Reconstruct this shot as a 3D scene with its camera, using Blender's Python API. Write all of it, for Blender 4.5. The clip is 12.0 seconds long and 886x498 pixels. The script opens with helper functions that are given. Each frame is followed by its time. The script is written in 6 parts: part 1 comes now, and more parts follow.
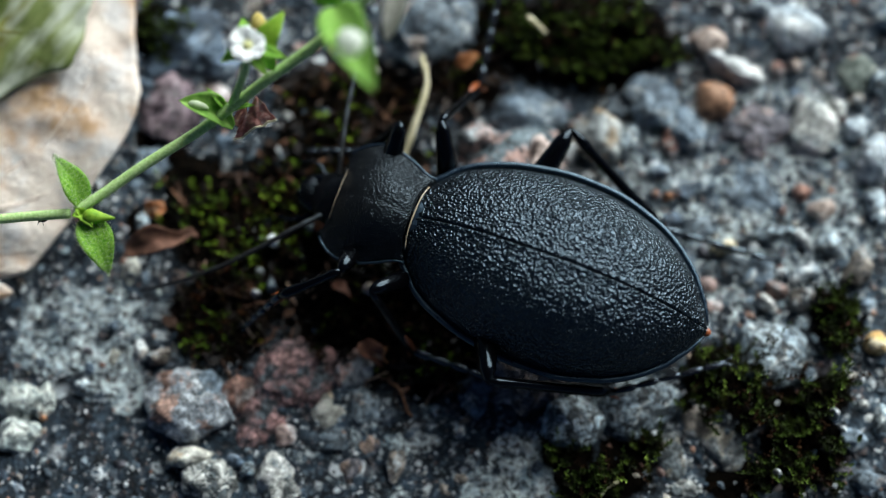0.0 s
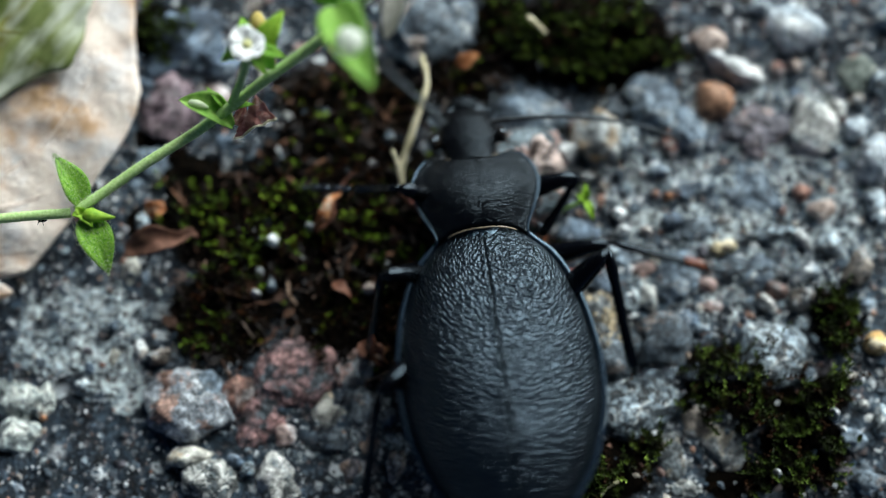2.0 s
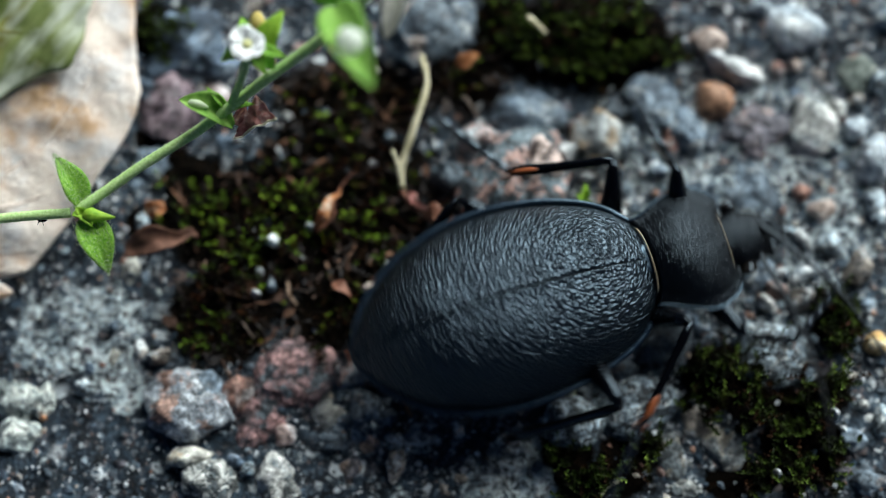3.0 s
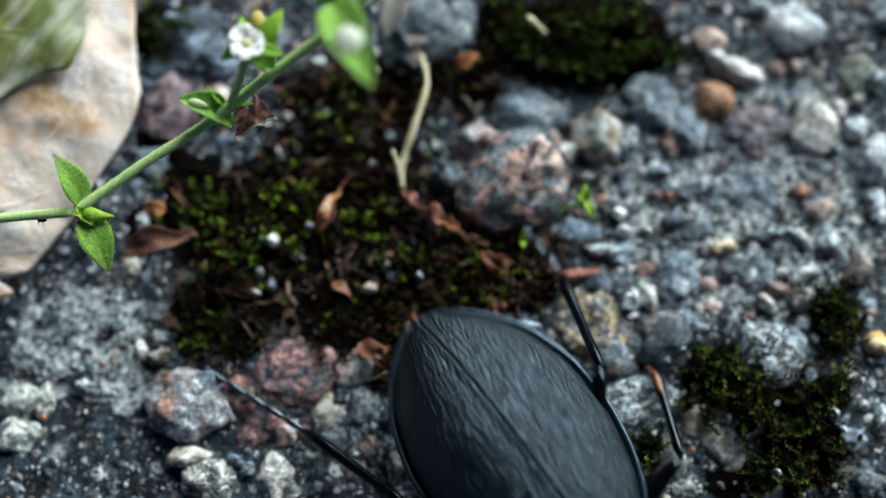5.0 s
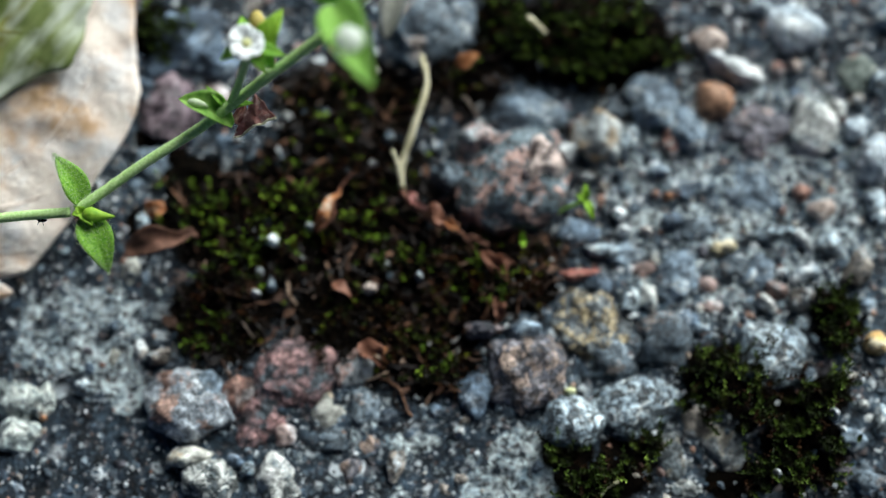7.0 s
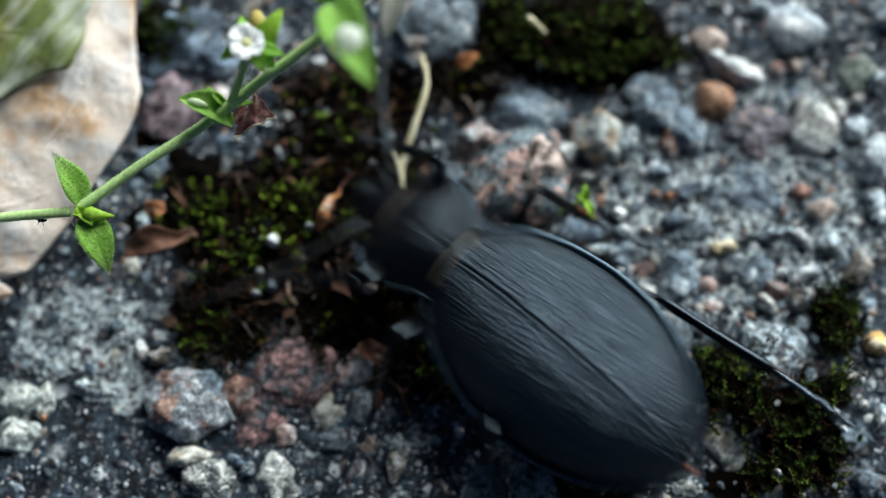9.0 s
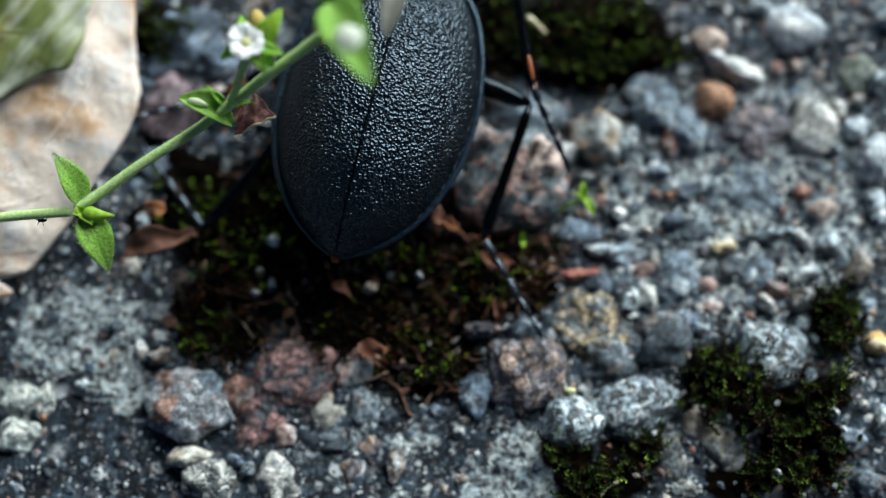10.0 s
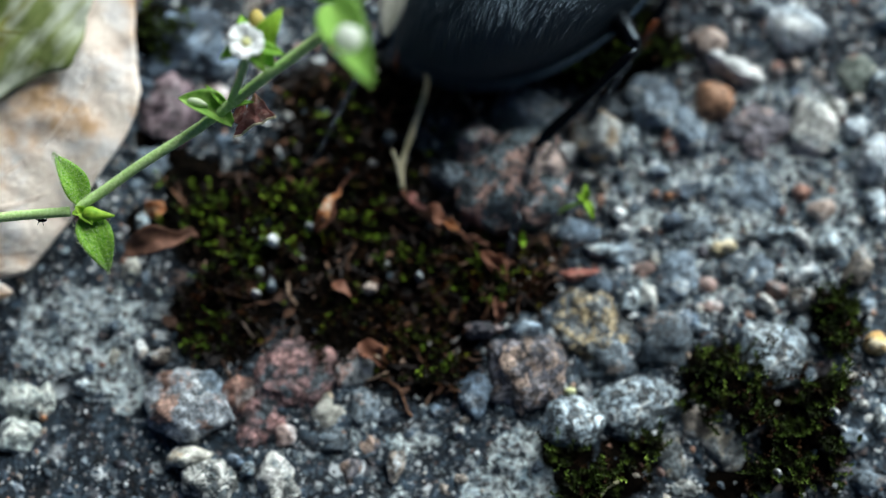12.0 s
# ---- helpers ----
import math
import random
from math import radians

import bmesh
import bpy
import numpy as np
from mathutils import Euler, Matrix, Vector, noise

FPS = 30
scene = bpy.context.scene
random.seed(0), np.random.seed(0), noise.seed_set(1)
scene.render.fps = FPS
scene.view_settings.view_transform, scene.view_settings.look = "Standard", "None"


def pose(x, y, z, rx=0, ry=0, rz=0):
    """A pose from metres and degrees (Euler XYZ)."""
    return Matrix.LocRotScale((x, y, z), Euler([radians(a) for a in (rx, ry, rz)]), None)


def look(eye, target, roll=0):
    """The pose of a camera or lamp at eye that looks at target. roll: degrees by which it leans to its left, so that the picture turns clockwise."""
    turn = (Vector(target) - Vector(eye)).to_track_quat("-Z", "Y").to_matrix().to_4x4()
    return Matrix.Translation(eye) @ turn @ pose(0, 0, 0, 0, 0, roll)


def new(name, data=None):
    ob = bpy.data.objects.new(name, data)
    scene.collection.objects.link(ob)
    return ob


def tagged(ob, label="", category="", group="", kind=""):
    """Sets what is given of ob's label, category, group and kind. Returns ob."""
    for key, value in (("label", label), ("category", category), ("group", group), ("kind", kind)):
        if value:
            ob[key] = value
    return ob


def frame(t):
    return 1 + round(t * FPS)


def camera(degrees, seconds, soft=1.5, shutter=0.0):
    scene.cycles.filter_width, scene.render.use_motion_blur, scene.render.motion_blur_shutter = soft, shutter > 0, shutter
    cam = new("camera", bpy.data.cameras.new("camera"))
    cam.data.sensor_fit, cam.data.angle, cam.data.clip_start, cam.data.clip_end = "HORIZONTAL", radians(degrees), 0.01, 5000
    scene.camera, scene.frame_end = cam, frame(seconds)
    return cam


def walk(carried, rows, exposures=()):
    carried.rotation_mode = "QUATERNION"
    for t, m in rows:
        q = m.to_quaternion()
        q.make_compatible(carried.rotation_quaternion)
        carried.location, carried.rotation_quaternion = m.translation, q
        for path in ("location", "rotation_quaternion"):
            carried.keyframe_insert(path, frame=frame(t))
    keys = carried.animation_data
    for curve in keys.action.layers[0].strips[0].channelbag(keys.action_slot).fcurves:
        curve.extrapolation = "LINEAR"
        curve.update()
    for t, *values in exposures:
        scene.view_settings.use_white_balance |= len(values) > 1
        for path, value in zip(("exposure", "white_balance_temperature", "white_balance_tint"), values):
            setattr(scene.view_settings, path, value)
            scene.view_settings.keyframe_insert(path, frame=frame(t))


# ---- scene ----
# All lengths below are in millimetres until they are scaled by MM.
MM = 0.001

# ---- camera: a macro lens on a tripod, looking down at the ground ----
EYE = (0.0, -48.5 * MM, 210.0 * MM)
cam = camera(20, 12.0, soft=1.1, shutter=1.0)
cam.data.dof.use_dof = True
cam.data.dof.focus_distance = 0.2062
cam.data.dof.aperture_fstop = 8.3
still = look(EYE, (0, 0, 0))
walk(cam, [(0.0, still), (12.0, still)], exposures=[(0.0, 0.66, 6050, 3), (12.0, 0.66, 6050, 3)])

# ---- light: a bright overcast sky, brightest beyond the top of the view ----
world = bpy.data.worlds.new("sky")
scene.world = world
world.use_nodes = True
wn = world.node_tree.nodes
sky = wn.new("ShaderNodeTexSky")
sky.sky_type = "NISHITA"
sky.sun_disc = False
sky.sun_elevation = radians(28)
sky.sun_rotation = radians(32)
sky.air_density = 0.25
sky.dust_density = 0.5
wn["Background"].inputs["Strength"].default_value = 0.033
world.node_tree.links.new(sky.outputs["Color"], wn["Background"].inputs["Color"])
sun_lamp = bpy.data.lights.new("sun", "SUN")
sun_lamp.energy = 5.0
sun_lamp.angle = radians(58)
sun_lamp.color = (1.0, 0.985, 0.955)
sun = new("sun", sun_lamp)
sun.matrix_world = look((0.45, 0.73, 0.46), (0, 0, 0))


# ---- materials ----
def material(name, rough=0.6, spec=0.5):
    m = bpy.data.materials.new(name)
    m.use_nodes = True
    nt = m.node_tree
    b = nt.nodes["Principled BSDF"]
    b.inputs["Roughness"].default_value = rough
    b.inputs["Specular IOR Level"].default_value = spec
    return m, nt, b


def coords(nt, scale=1.0, kind="Object", drift=True):
    tc = nt.nodes.new("ShaderNodeTexCoord")
    mp = nt.nodes.new("ShaderNodeMapping")
    mp.inputs["Scale"].default_value = (scale, scale, scale)
    nt.links.new(tc.outputs[kind], mp.inputs["Vector"])
    if drift:
        oi = nt.nodes.new("ShaderNodeObjectInfo")
        mul = nt.nodes.new("ShaderNodeMath")
        mul.operation = "MULTIPLY"
        mul.inputs[1].default_value = 57.0
        nt.links.new(oi.outputs["Random"], mul.inputs[0])
        nt.links.new(mul.outputs[0], mp.inputs["Location"])
    return mp.outputs["Vector"]


def noise_tex(nt, vec, scale, detail=4.0, rough=0.6, distort=0.0):
    n = nt.nodes.new("ShaderNodeTexNoise")
    n.inputs["Scale"].default_value = scale
    n.inputs["Detail"].default_value = detail
    n.inputs["Roughness"].default_value = rough
    n.inputs["Distortion"].default_value = distort
    nt.links.new(vec, n.inputs["Vector"])
    return n.outputs["Fac"]


def ramp(nt, fac, stops):
    r = nt.nodes.new("ShaderNodeValToRGB")
    el = r.color_ramp.elements
    while len(el) < len(stops):
        el.new(0.5)
    for e, (p, c) in zip(el, stops):
        e.position = p
        e.color = (*c, 1) if len(c) == 3 else c
    nt.links.new(fac, r.inputs["Fac"])
    return r.outputs["Color"]


def grey(v):
    return (v, v, v)


def mix(nt, fac, a, b, mode="MIX"):
    n = nt.nodes.new("ShaderNodeMix")
    n.data_type = "RGBA"
    n.blend_type = mode
    for sock, val in ((n.inputs[0], fac), (n.inputs[6], a), (n.inputs[7], b)):
        if isinstance(val, (int, float)):
            sock.default_value = val
        elif isinstance(val, tuple):
            sock.default_value = (*val, 1)
        else:
            nt.links.new(val, sock)
    return n.outputs[2]


def bump(nt, b, height, strength, dist):
    n = nt.nodes.new("ShaderNodeBump")
    n.inputs["Strength"].default_value = strength
    n.inputs["Distance"].default_value = dist
    nt.links.new(height, n.inputs["Height"])
    nt.links.new(n.outputs["Normal"], b.inputs["Normal"])


def mineral(name, dark, mid, light, accent, amount=0.3, rough=0.6, grime=0.3, grain=0.5, size=1.0):
    """Stone: soft mottling at a few millimetres, crystals of half a millimetre, patches of an accent colour, and dark cement still on it."""
    m, nt, b = material(name, rough, 0.3)
    v = coords(nt, 1000.0)
    broad = noise_tex(nt, v, 0.34 * size, 5, 0.62, 0.7)
    fine = noise_tex(nt, v, 1.7, 4, 0.7)
    col = ramp(nt, broad, [(0.34, dark), (0.48, mid), (0.64, light)])
    wob = nt.nodes.new("ShaderNodeVectorMath")
    wob.operation = "MULTIPLY_ADD"
    wob.inputs[1].default_value = (1.1, 1.1, 1.1)
    nz = nt.nodes.new("ShaderNodeTexNoise")
    nz.inputs["Scale"].default_value = 1.9
    nz.inputs["Detail"].default_value = 4
    nt.links.new(v, nz.inputs["Vector"])
    nt.links.new(nz.outputs["Color"], wob.inputs[0])
    nt.links.new(v, wob.inputs[2])
    cell = nt.nodes.new("ShaderNodeTexVoronoi")
    cell.inputs["Scale"].default_value = 1.7
    nt.links.new(wob.outputs[0], cell.inputs["Vector"])
    pick = nt.nodes.new("ShaderNodeSeparateColor")
    nt.links.new(cell.outputs["Color"], pick.inputs[0])
    if amount:
        cap = ramp(nt, noise_tex(nt, wob.outputs[0], 0.42 * size, 4, 0.65, 0.4), [(0.62 - 0.3 * amount, grey(0)), (0.69 - 0.3 * amount, grey(1))])
        col = mix(nt, cap, col, accent)
    lo, hi = 1 - 0.85 * grain, 1 + 0.75 * grain
    col = mix(nt, 1.0, col, ramp(nt, pick.outputs[0], [(0.0, grey(lo * 0.7)), (0.2, grey(lo)), (0.5, grey(1.0)), (0.9, grey(hi))]), "MULTIPLY")
    col = mix(nt, 1.0, col, ramp(nt, fine, [(0.36, grey(0.5)), (0.62, grey(1.25))]), "MULTIPLY")
    speck = ramp(nt, noise_tex(nt, wob.outputs[0], 2.6, 2, 0.5), [(0.40, grey(1 - 0.9 * grain)), (0.48, grey(1.0)), (0.60, grey(1 + 0.4 * grain))])
    col = mix(nt, 1.0, col, speck, "MULTIPLY")
    if grime:
        coat = ramp(nt, noise_tex(nt, wob.outputs[0], 0.5, 6, 0.75), [(0.64 - 0.2 * grime, grey(0.0)), (0.73 - 0.2 * grime, grey(0.9))])
        col = mix(nt, coat, col, mix(nt, 1.0, (0.030, 0.035, 0.042), ramp(nt, pick.outputs[1], [(0.2, grey(0.5)), (0.9, grey(2.2))]), "MULTIPLY"))
    oi = nt.nodes.new("ShaderNodeObjectInfo")
    col = mix(nt, 1.0, col, ramp(nt, oi.outputs["Random"], [(0.0, grey(0.8)), (1.0, grey(1.2))]), "MULTIPLY")
    nt.links.new(col, b.inputs["Base Color"])
    bump(nt, b, mix(nt, 0.35, fine, broad), 0.6, 0.5 * MM)
    return m


STONE = {
    "grey": mineral("grey stone", (0.0229, 0.0316, 0.0418), (0.0765, 0.1, 0.122), (0.184, 0.221, 0.25), (0.255, 0.212, 0.187), 0.15, 0.6, 0.4),
    "blue": mineral("blue grey stone", (0.0198, 0.0294, 0.0449), (0.063, 0.0902, 0.126), (0.171, 0.23, 0.3), (0.30, 0.34, 0.38), 0.15, 0.6, 0.4),
    "steel": mineral("steel grey stone", (0.063, 0.0833, 0.107), (0.153, 0.201, 0.251), (0.306, 0.377, 0.439), (0.42, 0.44, 0.43), 0.2, 0.6, 0.3, 0.35),
    "pale": mineral("pale grey granite with dark specks", (0.075, 0.105, 0.135), (0.26, 0.32, 0.36), (0.45, 0.52, 0.55), (0.56, 0.58, 0.56), 0.2, 0.55, 0.3, 0.85, 2.6),
    "chalk": mineral("pale greenish lichened stone", (0.10, 0.13, 0.135), (0.40, 0.45, 0.43), (0.62, 0.67, 0.63), (0.66, 0.68, 0.62), 0.4, 0.65, 0.5, 0.4, 1.6),
    "white": mineral("white stone", (0.36, 0.38, 0.385), (0.52, 0.54, 0.54), (0.72, 0.74, 0.73), (0.62, 0.56, 0.50), 0.15, 0.5, 0.1, 0.25),
    "white_tan": mineral("creamy white stone", (0.22, 0.22, 0.19), (0.50, 0.49, 0.43), (0.70, 0.69, 0.62), (0.46, 0.38, 0.28), 0.25, 0.6, 0.2, 0.25),
    "bluewhite": mineral("bluish white quartz", (0.24, 0.29, 0.34), (0.45, 0.52, 0.57), (0.68, 0.74, 0.78), (0.75, 0.78, 0.78), 0.3, 0.5, 0.15, 0.25),
    "quartz": mineral("white quartz grain", (0.55, 0.58, 0.60), (0.72, 0.75, 0.76), (0.85, 0.86, 0.86), (0.85, 0.86, 0.86), 0.0, 0.4, 0.0, 0.15),
    "cream": mineral("cream stone", (0.24, 0.252, 0.246), (0.50, 0.504, 0.47), (0.70, 0.689, 0.672), (0.20, 0.233, 0.246), 0.25, 0.6, 0.15, 0.3),
    "cream_speck": mineral("cream stone with dark speckle", (0.06, 0.0727, 0.0784), (0.40, 0.407, 0.381), (0.58, 0.582, 0.549), (0.09, 0.107, 0.112), 0.4, 0.65, 0.2, 0.6, 2.4),
    "greenish": mineral("greenish grey stone", (0.10, 0.12, 0.105), (0.22, 0.26, 0.225), (0.34, 0.38, 0.33), (0.40, 0.42, 0.36), 0.2, 0.6, 0.25, 0.3),
    "yellow": mineral("yellowish lichened pebble", (0.40, 0.42, 0.16), (0.58, 0.60, 0.28), (0.70, 0.70, 0.45), (0.5, 0.5, 0.3), 0.0, 0.6, 0.0, 0.3),
    "tan": mineral("tan stone", (0.072, 0.068, 0.064), (0.216, 0.188, 0.16), (0.368, 0.32, 0.272), (0.288, 0.304, 0.312), 0.25, 0.6, 0.35),
    "tan_white": mineral("banded tan and white stone", (0.09, 0.10, 0.105), (0.28, 0.30, 0.30), (0.52, 0.54, 0.52), (0.34, 0.26, 0.17), 0.4, 0.6, 0.25, 0.3),
    "tan_mauve": mineral("speckled mauve and tan stone", (0.0268, 0.0292, 0.0382), (0.0842, 0.0833, 0.1), (0.207, 0.191, 0.2), (0.289, 0.212, 0.17), 0.4, 0.6, 0.4, 0.7, 1.6),
    "ochre": mineral("ochre speckled stone", (0.0405, 0.049, 0.0589), (0.126, 0.142, 0.15), (0.252, 0.274, 0.278), (0.40, 0.32, 0.19), 0.45, 0.6, 0.45, 0.7, 1.7),
    "mortar": mineral("dull grey mortar", (0.048, 0.059, 0.064), (0.135, 0.153, 0.16), (0.27, 0.28, 0.278), (0.26, 0.235, 0.19), 0.3, 0.8, 0.4, 0.6, 1.5),
    "brown": mineral("smooth brown pebble", (0.30, 0.165, 0.10), (0.38, 0.21, 0.125), (0.45, 0.26, 0.165), (0.3, 0.16, 0.1), 0.0, 0.55, 0.0, 0.12),
    "orange": mineral("orange grain", (0.32, 0.13, 0.06), (0.46, 0.20, 0.10), (0.58, 0.30, 0.16), (0.5, 0.3, 0.2), 0.0, 0.55, 0.0, 0.3),
    "amber": mineral("amber grain", (0.55, 0.27, 0.06), (0.72, 0.42, 0.12), (0.82, 0.62, 0.34), (0.85, 0.75, 0.55), 0.3, 0.35, 0.0, 0.15),
    "amber_pale": mineral("pale yellow grain", (0.34, 0.28, 0.16), (0.50, 0.42, 0.26), (0.64, 0.56, 0.40), (0.6, 0.5, 0.3), 0.1, 0.5, 0.0, 0.2),
    "rosy": mineral("pinkish pebble", (0.096, 0.064, 0.06), (0.264, 0.176, 0.152), (0.4, 0.304, 0.28), (0.44, 0.4, 0.392), 0.3, 0.5, 0.2, 0.35),
    "rosy_pale": mineral("pale pinkish pebble", (0.24, 0.19, 0.165), (0.43, 0.34, 0.29), (0.58, 0.49, 0.43), (0.55, 0.52, 0.49), 0.2, 0.5, 0.1, 0.25),
    "rust": mineral("rust red chip", (0.14, 0.045, 0.035), (0.36, 0.13, 0.10), (0.50, 0.24, 0.19), (0.4, 0.2, 0.15), 0.0, 0.6, 0.1, 0.3),
    "rust_dull": mineral("dull rusty stone", (0.055, 0.035, 0.03), (0.21, 0.11, 0.085), (0.36, 0.21, 0.165), (0.30, 0.27, 0.26), 0.25, 0.65, 0.3, 0.4),
    "red": mineral("weathered red granite", (0.035, 0.037, 0.043), (0.19, 0.115, 0.115), (0.42, 0.24, 0.225), (0.085, 0.105, 0.12), 0.33, 0.7, 0.36, 0.6),
    "mauve": mineral("mauve stone", (0.0315, 0.0353, 0.0471), (0.0945, 0.0902, 0.107), (0.207, 0.186, 0.209), (0.26, 0.20, 0.19), 0.25, 0.6, 0.4, 0.6),
    "purple": mineral("dull purple stone", (0.055, 0.042, 0.052), (0.15, 0.108, 0.125), (0.26, 0.20, 0.215), (0.2, 0.17, 0.18), 0.2, 0.65, 0.3, 0.35),
    "grey_pink": mineral("grey stone with a rusty pink face", (0.05, 0.065, 0.085), (0.21, 0.235, 0.265), (0.44, 0.465, 0.48), (0.33, 0.205, 0.16), 0.25, 0.5, 0.5, 0.45, 0.8),
    "pink_grey": mineral("grey granite with pink crusts", (0.0315, 0.0441, 0.0514), (0.104, 0.137, 0.155), (0.216, 0.26, 0.284), (0.48, 0.30, 0.25), 0.36, 0.6, 0.42, 0.6, 1.2),
    "pale_pink": mineral("pale grey and pink stone", (0.10, 0.11, 0.12), (0.31, 0.335, 0.35), (0.52, 0.54, 0.54), (0.46, 0.30, 0.26), 0.35, 0.55, 0.3, 0.45),
    "pink": mineral("pale pink granite", (0.11, 0.10, 0.095), (0.32, 0.25, 0.22), (0.54, 0.42, 0.37), (0.62, 0.52, 0.48), 0.3, 0.55, 0.3, 0.45),
}


def ground_material():
    """Old concrete: sandy, dark and bluish, with white and rusty grains, pale lichened patches and dark humus."""
    m, nt, b = material("old concrete", 0.55, 0.32)
    v = coords(nt, 1000.0, drift=False)
    broad = noise_tex(nt, v, 0.16, 6, 0.66, 0.8)
    mid = noise_tex(nt, v, 0.75, 6, 0.75, 0.3)
    fine = noise_tex(nt, v, 2.6, 4, 0.75)
    base = ramp(nt, broad, [(0.34, (0.0034, 0.0058, 0.0092)), (0.48, (0.0092, 0.0162, 0.0255)), (0.60, (0.025, 0.042, 0.061)), (0.72, (0.064, 0.096, 0.127))])
    col = mix(nt, 1.0, base, ramp(nt, mid, [(0.34, grey(0.15)), (0.47, grey(0.7)), (0.57, grey(1.9)), (0.68, grey(4.2))]), "MULTIPLY")
    rusty = ramp(nt, noise_tex(nt, v, 0.21, 4, 0.6, 0.5), [(0.60, grey(0)), (0.72, grey(0.55))])
    col = mix(nt, rusty, col, mix(nt, 1.0, col, (1.5, 0.95, 0.72), "MULTIPLY"))
    wob = nt.nodes.new("ShaderNodeVectorMath")
    wob.operation = "MULTIPLY_ADD"
    wob.inputs[1].default_value = (0.9, 0.9, 0.9)
    nz = nt.nodes.new("ShaderNodeTexNoise")
    nz.inputs["Scale"].default_value = 2.2
    nz.inputs["Detail"].default_value = 3
    nt.links.new(v, nz.inputs["Vector"])
    nt.links.new(nz.outputs["Color"], wob.inputs[0])
    nt.links.new(v, wob.inputs[2])

    def stain(name, low, high, scale, breadth, weight):
        at = nt.nodes.new("ShaderNodeAttribute")
        at.attribute_name = name
        edge = nt.nodes.new("ShaderNodeMath")
        edge.operation = "MULTIPLY_ADD"
        nt.links.new(noise_tex(nt, wob.outputs[0], scale, 6, 0.72), edge.inputs[0])
        edge.inputs[1].default_value = breadth
        part_of = nt.nodes.new("ShaderNodeMath")
        part_of.operation = "MULTIPLY"
        part_of.inputs[1].default_value = weight
        nt.links.new(at.outputs["Fac"], part_of.inputs[0])
        nt.links.new(part_of.outputs[0], edge.inputs[2])
        return ramp(nt, edge.outputs[0], [(low, grey(0)), (high, grey(1))])

    crust = mix(nt, 1.0, ramp(nt, noise_tex(nt, v, 0.5, 4, 0.7), [(0.35, (0.17, 0.245, 0.295)), (0.58, (0.76, 0.84, 0.84))]), ramp(nt, noise_tex(nt, wob.outputs[0], 2.0, 2, 0.55), [(0.38, grey(0.1)), (0.47, grey(0.7)), (0.56, grey(1.35))]), "MULTIPLY")
    lichen = mix(nt, 0.9, grey(0), stain("lichen", 0.69, 0.80, 0.5, 1.1, 0.5))
    col = mix(nt, lichen, col, crust)

    def grains(scale, stops, near, far, share):
        """Scattered sand grains of uneven outline, coloured one by one."""
        cv = nt.nodes.new("ShaderNodeTexVoronoi")
        cv.inputs["Scale"].default_value = scale
        nt.links.new(wob.outputs[0], cv.inputs["Vector"])
        sep = nt.nodes.new("ShaderNodeSeparateColor")
        nt.links.new(cv.outputs["Color"], sep.inputs[0])
        body = ramp(nt, cv.outputs["Distance"], [(near, grey(1)), (far, grey(0))])
        some = ramp(nt, sep.outputs[1], [(share, grey(0)), (share + 0.03, grey(1))])
        return mix(nt, 1.0, body, some, "MULTIPLY"), ramp(nt, sep.outputs[0], stops)

    sand = [(0.0, (0.015, 0.02, 0.026)), (0.3, (0.040, 0.062, 0.088)), (0.55, (0.13, 0.175, 0.22)), (0.70, (0.18, 0.11, 0.085)), (0.76, (0.42, 0.47, 0.50)), (1.0, (0.82, 0.86, 0.88))]
    for scale, share in ((0.6, 0.70), (1.3, 0.48), (2.3, 0.42)):
        where, colour = grains(scale, sand, 0.3, 0.5, share)
        where = mix(nt, 1.0, where, ramp(nt, lichen, [(0.0, grey(1)), (0.9, grey(0.45))]), "MULTIPLY")
        col = mix(nt, where, col, colour)
    # Dark soil, taken near black so its colour also holds the moss gaps' shade.
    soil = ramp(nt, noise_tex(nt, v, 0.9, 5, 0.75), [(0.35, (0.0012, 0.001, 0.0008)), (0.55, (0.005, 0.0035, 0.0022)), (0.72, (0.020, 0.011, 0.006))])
    blackened = stain("humus", 0.60, 0.72, 0.45, 0.75, 0.68)
    col = mix(nt, blackened, col, soil)
    nt.links.new(mix(nt, blackened, grey(0.55), grey(0.95)), b.inputs["Roughness"])
    nt.links.new(mix(nt, blackened, grey(0.32), grey(0.04)), b.inputs["Specular IOR Level"])
    nt.links.new(col, b.inputs["Base Color"])
    bump(nt, b, mix(nt, 0.45, mid, fine), 1.0, 1.1 * MM)
    return m


